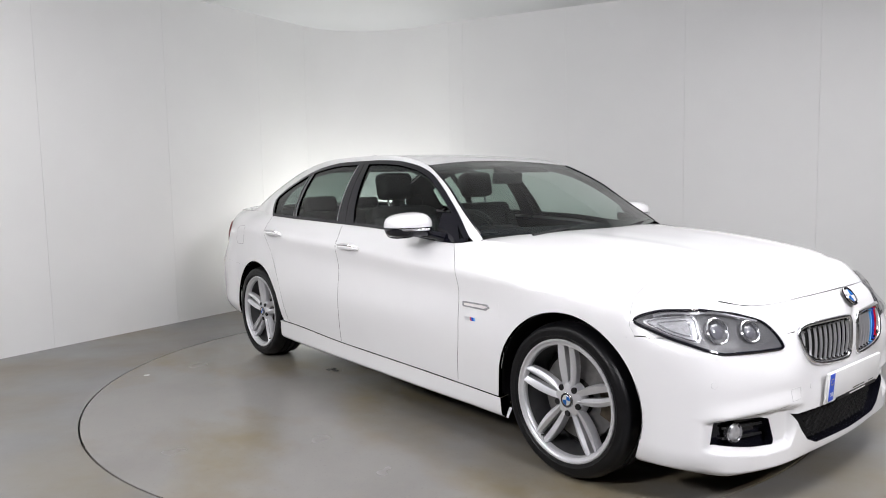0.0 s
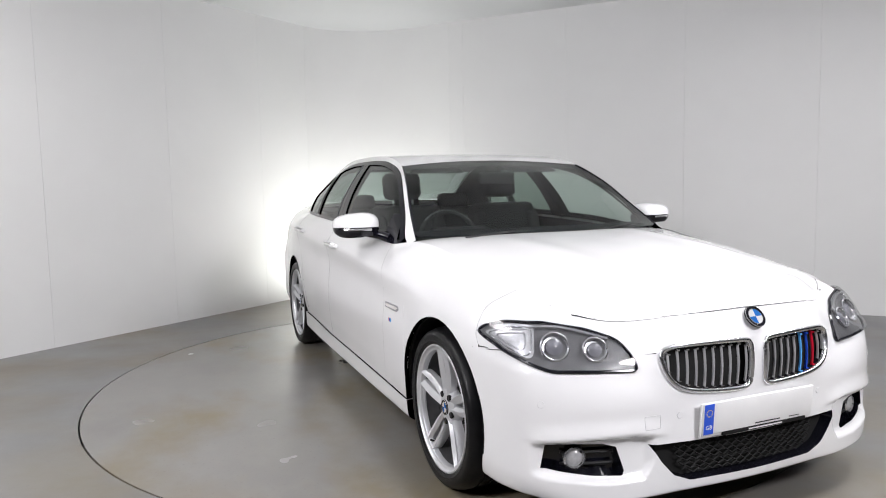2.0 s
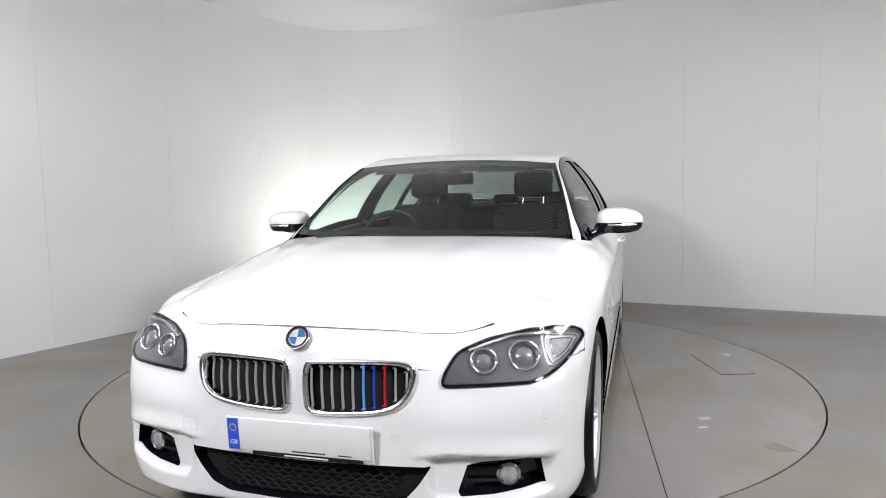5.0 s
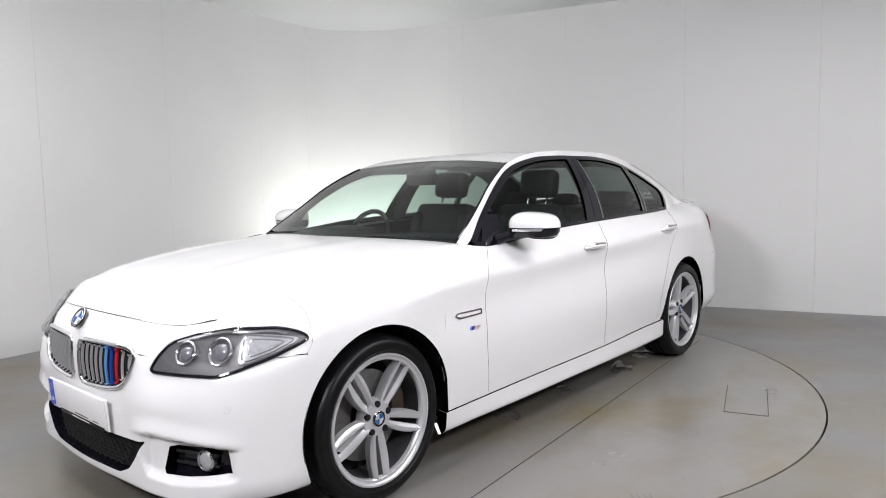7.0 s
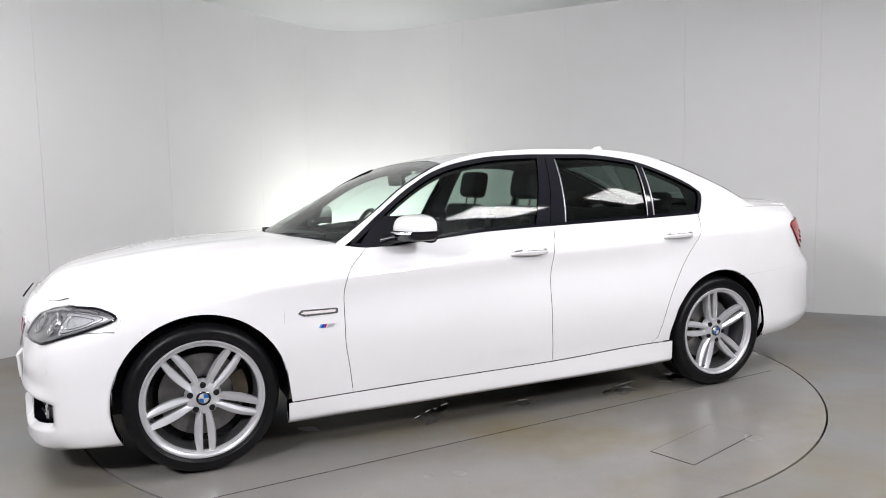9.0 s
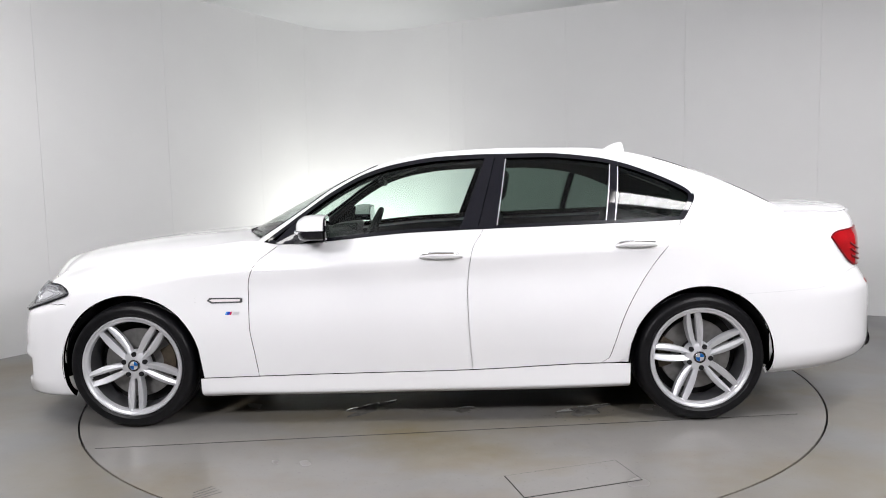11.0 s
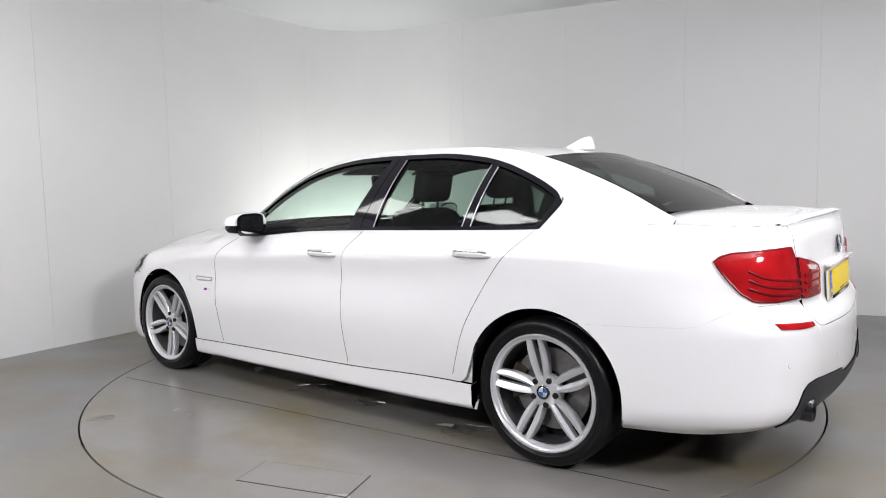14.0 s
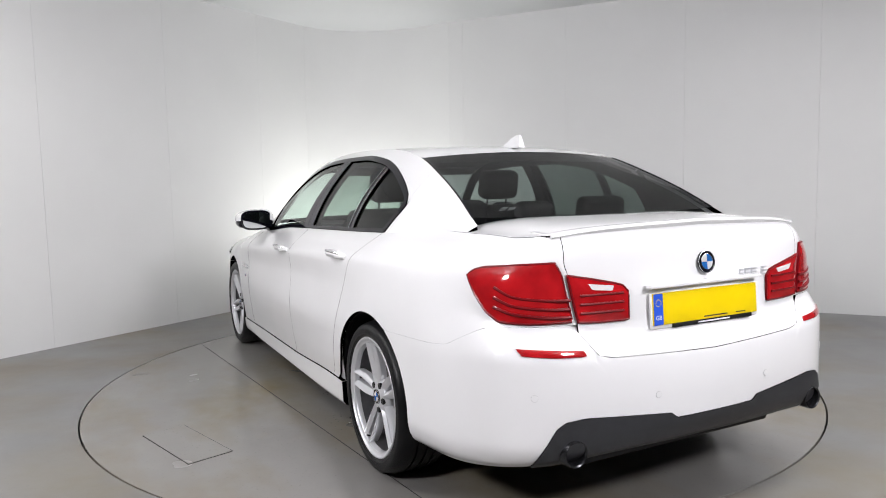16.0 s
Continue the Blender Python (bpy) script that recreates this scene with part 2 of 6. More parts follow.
def wall_panels(name, stops, label, mat=None):
    """One wall of upright panels between the stops, on a backing."""
    base = bmesh.new()
    for (x0, y0), (x1, y1) in zip(stops[:-1], stops[1:]):
        d = Vector((x1 - x0, y1 - y0, 0)).normalized()
        n = Vector((d.y, -d.x, 0))
        q = [Vector((x0, y0, 0)), Vector((x1, y1, 0))]
        vs = [base.verts.new(p - n * o + Vector((0, 0, z))) for z in (-0.05, 3.25) for p, o in ((q[0], 0.03), (q[1], 0.03), (q[1], 0.15), (q[0], 0.15))]
        for f in ((0, 1, 2, 3), (7, 6, 5, 4), (0, 4, 5, 1), (1, 5, 6, 2), (2, 6, 7, 3), (3, 7, 4, 0)):
            base.faces.new([vs[i] for i in f])
    wall = part(name, base, mat or WALLM, None, smooth=False)
    tagged(wall, label, "wall", kind="structure")
    return wall


def wall_panel(wall, run, z0=0.0, z1=3.05, thick=0.03, mat=None):
    """A panel along a run of plan points."""
    p = np.array(run, float)
    t = np.gradient(p, axis=0)
    t /= np.linalg.norm(t, axis=1, keepdims=True)
    n = np.stack([t[:, 1], -t[:, 0]], 1)
    bm = bmesh.new()
    rows = []
    for i in range(len(p)):
        f, b = p[i], p[i] - n[i] * thick
        rows.append([bm.verts.new((*f, z0)), bm.verts.new((*f, z1)), bm.verts.new((*b, z1)), bm.verts.new((*b, z0))])
    for a, b in zip(rows[:-1], rows[1:]):
        for j in range(4):
            bm.faces.new([a[j], a[(j + 1) % 4], b[(j + 1) % 4], b[j]])
    bm.faces.new(rows[0])
    bm.faces.new(rows[-1][::-1])
    return part("panel", bm, mat or WALLM, wall)


def build_room():
    left, corner, right = wall_path()
    def lerp(a, b, k):
        return (a[0] + (b[0] - a[0]) * k, a[1] + (b[1] - a[1]) * k)
    def stretch(wall, a, b, joints, gap=0.0015, mat=None):
        """Panels from a to b with joints at these parts of the way."""
        L = math.dist(a, b)
        ks = [0.0, *joints, 1.0]
        for k0, k1 in zip(ks[:-1], ks[1:]):
            g = gap / 2 / L
            wall_panel(wall, [lerp(a, b, k0 + g), lerp(a, b, k1 - g)], mat=mat)
    w = wall_panels("wall_west", left, "pale grey painted studio wall of upright panels")
    a, b = left[0], left[2]
    L = math.dist(a, b)
    at = lambda x, y: ((x - a[0]) * (b[0] - a[0]) + (y - a[1]) * (b[1] - a[1])) / L ** 2
    stretch(w, a, b, [at(-4.5, -1.2), at(*SEAMS_L[0]), at(*SEAMS_L[1]), at(*SEAMS_L[2])])
    w = wall_panels("wall_corner", corner[::3], "rounded pale grey studio corner behind the turntable")
    wall_panel(w, corner)
    a, b = corner[-1], right[1]
    w = wall_panels("wall_north", [corner[-1], *right], "pale grey painted studio wall of upright panels")
    L = math.dist(a, b)
    stretch(w, a, b, [at2 for at2 in (((x - a[0]) * (b[0] - a[0]) + (y - a[1]) * (b[1] - a[1])) / L ** 2 for x, y in SEAMS_R)])
    # unseen walls, coloured dark to keep reflections and bounced light low
    for nm, run in (("wall_west_back", [(-5.28, -7.0), (-5.28, -2.4)]), ("wall_east", [(6.0, 0.545), (6.0, -7.0)]), ("wall_south", [(6.0, -7.0), (-5.28, -7.0)])):
        w = wall_panels(nm, run, "unseen studio wall behind the camera, coloured dark as if unlit", DARKW)
        stretch(w, run[0], run[1], [0.33, 0.66], mat=DARKW)
    # ceiling
    bm = bmesh.new()
    block(bm, 0.3, -1.5, 3.15, 12.5, 12.0, 0.2)
    tagged(part("ceiling", bm, CEILM, None, smooth=False), "pale grey painted studio ceiling", "ceiling", kind="structure")
    # floor with a round opening for the turntable
    bm = bmesh.new()
    n = 128
    ins, mid, out, low = [], [], [], []
    for k in range(n):
        w = 2 * math.pi * k / n
        c, s = math.cos(w), math.sin(w)
        r = FLOOR_R + 0.010
        ins.append(bm.verts.new((r * c, r * s, 0)))
        low.append(bm.verts.new((r * c, r * s, -0.12)))
        e = 8.5 / max(abs(c), abs(s))
        out.append(bm.verts.new((e * c, e * s, 0)))
    for k in range(n):
        j = (k + 1) % n
        bm.faces.new([ins[k], out[k], out[j], ins[j]])
        bm.faces.new([low[k], ins[k], ins[j], low[j]])
    bm.faces.new(low)
    tagged(part("floor", bm, FLOORM, None), "grey painted concrete floor with faint brown stains", "floor", kind="structure")


SEAMS_L = [(-3.19, 0.88), (-2.57, 1.86), (-1.96, 2.81)]
SEAMS_R = [(0.20, 3.28), (1.26, 2.78), (2.33, 2.28), (3.38, 1.78)]


def build_lamps():
    glow = material("panel_glow", (1.0, 0.98, 0.95), 0.5, emit=6.0)
    frame_m = material("lamp_frame", (0.7, 0.7, 0.7), 0.4, grain=0.05)
    for px, py, watts in PANELS:
        t = thing("ceiling_panel_light", "flat white ceiling light panel in a pale frame", "ceiling light", "ceiling lights")
        t.location = (px, py, 3.05)
        bm = bmesh.new()
        for sx, sy, w, h in ((0, 0.3, 1.24, 0.04), (0, -0.3, 1.24, 0.04), (0.6, 0, 0.04, 0.56), (-0.6, 0, 0.04, 0.56)):
            block(bm, sx, sy, -0.025, w, h, 0.05)
        part("frame", bm, frame_m, t, smooth=False)
        bm = bmesh.new()
        block(bm, 0, 0, -0.02, 1.16, 0.56, 0.02)
        part("diffuser", bm, glow, t, smooth=False)


def build_turntable():
    t = thing("turntable", "round grey painted vehicle turntable set flush in the floor", "turntable")
    bm = bmesh.new()
    n = 128
    top = [bm.verts.new((FLOOR_R * math.cos(2 * math.pi * k / n), FLOOR_R * math.sin(2 * math.pi * k / n), 0.0)) for k in range(n)]
    low = [bm.verts.new((v.co.x, v.co.y, -0.08)) for v in top]
    bm.faces.new(top)
    bm.faces.new(low[::-1])
    for k in range(n):
        j = (k + 1) % n
        bm.faces.new([top[k], low[k], low[j], top[j]])
    part("plate", bm, DISCM, t)
    # hatches: thin scored outlines and a lid proud of the plate
    for cx, cy, w, h, rz in HATCHES:
        bm = bmesh.new()
        block(bm, 0, 0, 0.0015, w, h, 0.003, 0.001, 1)
        bmesh.ops.transform(bm, matrix=pose(cx, cy, 0.0, 0, 0, rz), verts=bm.verts)
        part("hatch_lid", bm, DISCM, t)
        bm = bmesh.new()
        for sx, sy, a, b in ((0, h / 2 + 0.002, w + 0.006, 0.003), (0, -h / 2 - 0.002, w + 0.006, 0.003), (w / 2 + 0.002, 0, 0.003, h), (-w / 2 - 0.002, 0, 0.003, h)):
            block(bm, sx, sy, 0.0008, a, b, 0.0016)
        bmesh.ops.transform(bm, matrix=pose(cx, cy, 0.0, 0, 0, rz), verts=bm.verts)
        part("hatch_joint", bm, GAPM, t)
    bm = bmesh.new()
    block(bm, 0, 0, 0.0006, 3.6, 0.004, 0.0012)
    bmesh.ops.transform(bm, matrix=pose(-0.06, 1.175, 0.0, 0, 0, 5.85), verts=bm.verts)
    part("plate_joint", bm, GAPM, t)
    # rubber scuffs near the rim
    for k in range(4):
        bm = bmesh.new()
        block(bm, 0, 0, 0.0005, 0.13 - 0.015 * k, 0.004, 0.001)
        bmesh.ops.transform(bm, matrix=pose(0.99 + 0.012 * k, 1.90 - 0.022 * k, 0.0, 0, 0, 40 + 2 * k), verts=bm.verts)
        part("scuff_mark", bm, SCUFF, t)
    # wash water that dripped from the sills
    rnd = random.Random(5)
    for cx, cy, w, h, rz in ((-0.74, 0.88, 0.14, 0.07, 30), (0.46, 0.80, 0.15, 0.06, 50), (-0.55, -0.59, 0.06, 0.03, 0), (-0.05, 0.84, 0.10, 0.04, 10), (-1.25, 0.80, 0.10, 0.05, -20)):
        bm = bmesh.new()
        rim = []
        ph = [rnd.uniform(0, 6.28) for _ in range(3)]
        for k in range(40):
            a = 2 * math.pi * k / 40
            r = 1 + 0.28 * math.sin(3 * a + ph[0]) + 0.18 * math.sin(5 * a + ph[1]) + 0.1 * math.sin(9 * a + ph[2])
            rim.append((w * r * math.cos(a), h * r * math.sin(a)))
        top = [bm.verts.new((x * 0.97, y * 0.97, 0.0016)) for x, y in rim]
        low = [bm.verts.new((x, y, 0.0002)) for x, y in rim]
        bm.faces.new(top)
        for k in range(40):
            bm.faces.new([low[k], low[(k + 1) % 40], top[(k + 1) % 40], top[k]])
        for _ in range(26):
            a, r = rnd.uniform(0, 6.28), rnd.uniform(1.1, 2.0)
            d = rnd.uniform(0.002, 0.006)
            c = bm.verts.new((w * r * math.cos(a), h * r * math.sin(a), d * 0.5))
            ringv = [bm.verts.new((c.co.x + d * math.cos(j), c.co.y + d * math.sin(j), 0.0003)) for j in np.linspace(0, 2 * math.pi, 8, endpoint=False)]
            for j in range(8):
                bm.faces.new([c, ringv[j], ringv[(j + 1) % 8]])
        bmesh.ops.transform(bm, matrix=pose(cx, cy, 0.0, 0, 0, rz), verts=bm.verts)
        part("water_patch", bm, WET, t, "wet patch with drops of water")
    return t


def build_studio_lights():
    """Assumed soft boxes on stands, unseen beside the camera, and the floor's flood lamp."""
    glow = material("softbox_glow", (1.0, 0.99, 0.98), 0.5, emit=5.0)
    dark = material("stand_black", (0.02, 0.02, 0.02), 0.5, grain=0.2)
    # box, pole and legs are added housings that stay out of view
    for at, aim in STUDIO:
        t = thing("assumed_softbox", "unseen soft box studio light on an assumed black tripod stand", "studio light", "studio lights")
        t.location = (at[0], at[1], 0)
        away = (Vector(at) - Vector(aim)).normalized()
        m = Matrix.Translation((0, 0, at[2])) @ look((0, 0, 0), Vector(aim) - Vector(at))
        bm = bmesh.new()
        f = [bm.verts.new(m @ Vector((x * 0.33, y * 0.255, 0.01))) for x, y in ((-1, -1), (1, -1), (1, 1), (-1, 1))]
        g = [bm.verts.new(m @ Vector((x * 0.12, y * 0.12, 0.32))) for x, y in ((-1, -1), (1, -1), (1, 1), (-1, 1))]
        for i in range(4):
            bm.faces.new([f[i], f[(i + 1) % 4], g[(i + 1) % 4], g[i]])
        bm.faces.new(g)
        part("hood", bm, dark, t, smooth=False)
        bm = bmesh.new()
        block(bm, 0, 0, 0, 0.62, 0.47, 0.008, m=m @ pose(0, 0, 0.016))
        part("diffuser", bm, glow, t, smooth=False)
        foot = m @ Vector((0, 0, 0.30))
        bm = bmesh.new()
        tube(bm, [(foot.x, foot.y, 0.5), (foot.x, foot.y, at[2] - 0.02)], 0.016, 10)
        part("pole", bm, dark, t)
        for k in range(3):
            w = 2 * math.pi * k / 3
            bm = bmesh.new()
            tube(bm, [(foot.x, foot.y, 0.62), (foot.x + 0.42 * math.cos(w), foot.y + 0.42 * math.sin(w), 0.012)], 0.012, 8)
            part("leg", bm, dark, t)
    t = thing("flood_lamp", "small grey floor flood lamp turned to the wall", "flood lamp")
    t.matrix_world = pose(-0.89, 2.91, 0, 0, 0, -52)
    body = material("lamp_grey", (0.22, 0.22, 0.22), 0.45, grain=0.2)
    bm = bmesh.new()
    block(bm, 0.035, 0, 0.12, 0.05, 0.16, 0.13, 0.01)
    part("housing", bm, body, t)
    for k in range(5):
        bm = bmesh.new()
        block(bm, 0.072, -0.06 + 0.03 * k, 0.12, 0.03, 0.006, 0.11, 0.001, 1)
        part("cooling_fin", bm, body, t)
    bm = bmesh.new()
    tube(bm, [(0.035, 0.09, 0.12), (0.035, 0.09, 0.01), (0.035, -0.09, 0.01), (0.035, -0.09, 0.12)], 0.008, 6)
    part("bracket", bm, dark, t)


HATCHES = [(-0.53, 1.765, 0.53, 0.215, 17.0)]
build_room()
build_lamps()
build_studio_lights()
turntable = build_turntable()
# ---------------------------------------------------------------- the car: x ahead, y to its left, z up, from the middle between the axles
AXLE, HUB_Z, ARCH_R, ARCH_Z = 1.484, 0.333, 0.374, 0.338
car = thing("car", "white four-door saloon car parked on the turntable", "car")
STATIONS = []


def station(x, y, *prof):
    """A place on the plan outline with its upright section: inward depth and height from the bottom edge to the top edge."""
    STATIONS.append((x, y, [p[0] for p in prof], [p[1] for p in prof]))


station(2.256, 0.0, (0.05, 0.150), (0.004, 0.178), (0.0, 0.24), (0.0, 0.36), (0.0, 0.48), (-0.004, 0.60), (0.002, 0.69), (0.020, 0.745), (0.058, 0.790))
station(2.242, 0.30, (0.05, 0.148), (0.004, 0.178), (0.0, 0.24), (0.0, 0.36), (0.0, 0.48), (0.004, 0.60), (0.014, 0.69), (0.034, 0.74), (0.072, 0.781))
station(2.215, 0.52, (0.04, 0.146), (0.0, 0.176), (0.0, 0.24), (0.0, 0.36), (0.0, 0.48), (0.03, 0.60), (0.064, 0.67), (0.092, 0.718), (0.130, 0.766))
station(2.15, 0.72, (0.04, 0.147), (0.004, 0.175), (0.0, 0.24), (0.0, 0.36), (0.0, 0.48), (0.02, 0.60), (0.075, 0.66), (0.125, 0.728), (0.19, 0.797))
station(2.06, 0.835, (0.06, 0.155), (0.02, 0.18), (0.0, 0.25), (0.0, 0.36), (0.0, 0.48), (0.010, 0.60), (0.055, 0.67), (0.115, 0.752), (0.205, 0.811))
station(1.93, 0.885, (0.05, 0.16), (0.015, 0.18), (0.0, 0.26), (0.0, 0.37), (0.0, 0.49), (0.004, 0.61), (0.034, 0.69), (0.10, 0.775), (0.21, 0.825))
station(1.75, 0.915, (0.05, 0.16), (0.02, 0.19), (0.0, 0.27), (0.0, 0.38), (0.0, 0.50), (0.0, 0.62), (0.01, 0.71), (0.06, 0.80), (0.215, 0.855))
station(1.48, 0.935, (0.06, 0.16), (0.03, 0.19), (0.01, 0.27), (0.0, 0.40), (0.0, 0.52), (0.0, 0.63), (0.01, 0.74), (0.06, 0.83), (0.225, 0.897))
station(1.10, 0.948, (0.07, 0.165), (0.03, 0.19), (0.02, 0.27), (0.008, 0.40), (0.0, 0.55), (0.008, 0.70), (0.005, 0.805), (0.06, 0.875), (0.225, 0.948))
station(0.86, 0.952, (0.07, 0.17), (0.03, 0.195), (0.025, 0.275), (0.010, 0.40), (0.0, 0.56), (0.010, 0.72), (0.003, 0.82), (0.06, 0.91), (0.185, 0.972))
station(0.70, 0.953, (0.07, 0.17), (0.03, 0.195), (0.026, 0.276), (0.012, 0.40), (0.0, 0.56), (0.012, 0.73), (0.003, 0.828), (0.055, 0.905), (0.112, 0.955))
station(0.0, 0.953, (0.07, 0.175), (0.03, 0.20), (0.028, 0.288), (0.012, 0.41), (0.0, 0.57), (0.015, 0.76), (0.003, 0.868), (0.055, 0.95), (0.108, 1.005))
station(-0.70, 0.952, (0.07, 0.18), (0.03, 0.205), (0.028, 0.300), (0.012, 0.42), (0.0, 0.58), (0.016, 0.78), (0.003, 0.893), (0.055, 0.97), (0.11, 1.026))
station(-1.15, 0.948, (0.07, 0.19), (0.03, 0.215), (0.025, 0.315), (0.008, 0.43), (0.0, 0.59), (0.010, 0.80), (0.003, 0.912), (0.06, 0.985), (0.12, 1.037))
station(-1.48, 0.940, (0.06, 0.21), (0.03, 0.235), (0.01, 0.33), (0.0, 0.45), (0.0, 0.60), (0.004, 0.82), (0.006, 0.922), (0.065, 0.995), (0.135, 1.048))
station(-1.85, 0.918, (0.06, 0.235), (0.02, 0.27), (0.0, 0.35), (0.0, 0.46), (0.0, 0.62), (0.01, 0.83), (0.022, 0.930), (0.095, 1.01), (0.205, 1.072))
station(-2.15, 0.893, (0.06, 0.26), (0.02, 0.30), (0.0, 0.37), (0.0, 0.47), (0.0, 0.64), (0.035, 0.83), (0.06, 0.935), (0.115, 1.02), (0.205, 1.072))
station(-2.36, 0.812, (0.06, 0.290), (0.02, 0.322), (0.0, 0.39), (0.0, 0.49), (0.0, 0.66), (0.055, 0.80), (0.075, 0.94), (0.11, 1.02), (0.17, 1.068))
station(-2.468, 0.672, (0.06, 0.306), (0.02, 0.336), (0.0, 0.40), (0.0, 0.50), (0.005, 0.66), (0.065, 0.79), (0.075, 0.94), (0.09, 1.02), (0.13, 1.075))
station(-2.515, 0.45, (0.07, 0.318), (0.02, 0.348), (0.0, 0.41), (0.0, 0.51), (0.008, 0.65), (0.06, 0.77), (0.068, 0.93), (0.075, 1.02), (0.105, 1.088))
station(-2.545, 0.0, (0.07, 0.328), (0.02, 0.356), (0.0, 0.42), (0.0, 0.51), (0.01, 0.65), (0.06, 0.765), (0.068, 0.93), (0.072, 1.02), (0.095, 1.10))
OUT = np.array([(a[0], a[1]) for a in STATIONS])
DEP = np.array([a[2] for a in STATIONS])
HGT = np.array([a[3] for a in STATIONS])
SK = np.concatenate([[0], np.cumsum(np.linalg.norm(np.diff(OUT, axis=0), axis=1))])
SMAX = SK[-1]
SD = np.linspace(0, SMAX, 1601)
mirror_ends = lambda A, sgn: np.vstack([A[1] * sgn, A, A[-2] * sgn])


def _outline(q):
    """The plan outline, with the mirrored half beyond its ends so that it is smooth across the middle."""
    k = np.concatenate([[-SK[1]], SK, [2 * SMAX - SK[-2]]])
    xy = np.vstack([OUT[1] * (1, -1), OUT, OUT[-2] * (1, -1)])
    m = np.zeros_like(xy)
    m[1:-1] = (xy[2:] - xy[:-2]) / (k[2:] - k[:-2])[:, None]
    m[0], m[-1] = m[1], m[-2]
    i = np.clip(np.searchsorted(k, q, side="right") - 1, 1, len(k) - 3)
    h = (k[i + 1] - k[i])[..., None]
    t = ((q - k[i]) / (k[i + 1] - k[i]))[..., None]
    return (1 + 2 * t) * (1 - t) ** 2 * xy[i] + t * (1 - t) ** 2 * h * m[i] + t * t * (3 - 2 * t) * xy[i + 1] + t * t * (t - 1) * h * m[i + 1]


OD = _outline(SD)
TD = np.gradient(OD, SD, axis=0)
TD[0], TD[-1] = (0, 1), (0, -1)
TD /= np.linalg.norm(TD, axis=1, keepdims=True)
ND = np.stack([TD[:, 1], -TD[:, 0]], 1)
DD, ZD = pchip(SK, DEP, SD), pchip(SK, HGT, SD)
VT = np.linspace(0, 8, 97)
DT = np.stack([pchip(np.arange(9), DD[i], VT) for i in range(len(SD))])
ZT = np.stack([pchip(np.arange(9), ZD[i], VT) for i in range(len(SD))])


def ease(a, w):
    """0 below nought, 1 above w."""
    t = np.clip(a / w, 0, 1)
    return t * t * (3 - 2 * t)


def bumper_recess(x, y, z):
    """Depth of the hollow round each fog lamp and of the fold under the headlamps."""
    zt = np.interp(y, [0.40, 0.50, 0.60, 0.70, 0.82], [0.372, 0.388, 0.385, 0.380, 0.368])
    zb = np.interp(y, [0.42, 0.47, 0.60, 0.82], [0.30, 0.228, 0.222, 0.250])
    m = ease(zt - z, 0.009) * ease(z - zb, 0.028) * ease(y - 0.425, 0.04) * ease(0.835 - y, 0.05)
    lip = 0.010 * ease(z - zt - 0.002, 0.01) * ease(zt + 0.075 - z, 0.07) * ease(y - 0.36, 0.1) * ease(0.86 - y, 0.1)
    return np.where(x > 1.9, 0.028 * m - lip, 0.0)


def ring(s, v):
    """A point of the car's flank at s along the plan outline (negative: its right side) and v up the section."""
    s, v = np.broadcast_arrays(np.asarray(s, float), np.asarray(v, float))
    a = np.abs(s)
    f = np.clip(a / SMAX * (len(SD) - 1), 0, len(SD) - 1.001)
    i = f.astype(int)
    t = f - i
    g = np.clip(v / 8 * 96, 0, 95.999)
    j = g.astype(int)
    w = g - j

    def bil(T):
        return (T[i, j] * (1 - w) + T[i, j + 1] * w) * (1 - t) + (T[i + 1, j] * (1 - w) + T[i + 1, j + 1] * w) * t
    d, z = bil(DT), bil(ZT)
    o = OD[i] * (1 - t[..., None]) + OD[i + 1] * t[..., None]
    n = ND[i] * (1 - t[..., None]) + ND[i + 1] * t[..., None]
    d = d + bumper_recess(o[..., 0], o[..., 1], z)
    x = o[..., 0] - n[..., 0] * d
    y = (o[..., 1] - n[..., 1] * d) * np.where(s < 0, -1, 1)
    return np.stack([x, y, z], -1)


def ring_normal(s, v):
    e, k = 0.004, 0.06
    s, v = np.broadcast_arrays(np.asarray(s, float), np.asarray(v, float))
    v0, v1 = np.clip(v - k, 0, 8), np.clip(v + k, 0, 8)
    lim = SMAX - 1e-4
    a = ring(np.clip(s + e, -lim, lim), v) - ring(np.clip(s - e, -lim, lim), v)
    b = ring(s, v1) - ring(s, v0)
    n = np.cross(a, b)
    n /= np.maximum(np.linalg.norm(n, axis=-1, keepdims=True), 1e-12)
    r = ring(s, v)
    c = np.clip(r[..., 0], -1.6, 1.4)
    outw = (r[..., 0] - c) * n[..., 0] + r[..., 1] * n[..., 1] + 0.02 * n[..., 2]
    return np.where(outw[..., None] < 0, -n, n)


def s_of_x(x):
    """s on the flank for a plan x between the corners."""
    return np.interp(-np.asarray(x, float), -OD[:, 0], SD)


def s_of_y(y, front):
    """s on the nose or tail for a plan y."""
    if front:
        k = 500
        return np.interp(y, OD[:k, 1], SD[:k])
    k = 1100
    return np.interp(-np.asarray(y, float), -OD[k:, 1], SD[k:])


def v_of_z(s, z):
    s, z = np.broadcast_arrays(np.abs(np.asarray(s, float)), np.asarray(z, float))
    i = np.clip(np.round(s / SMAX * (len(SD) - 1)).astype(int), 0, len(SD) - 1)
    out = np.empty(s.shape)
    for q in np.ndindex(s.shape):
        out[q] = np.interp(z[q], ZT[i[q]], VT)
    return out


def top_z(s):
    return np.interp(np.abs(s), SD, ZT[:, -1])


def low_z(s):
    return np.interp(np.abs(s), SD, ZT[:, 0])


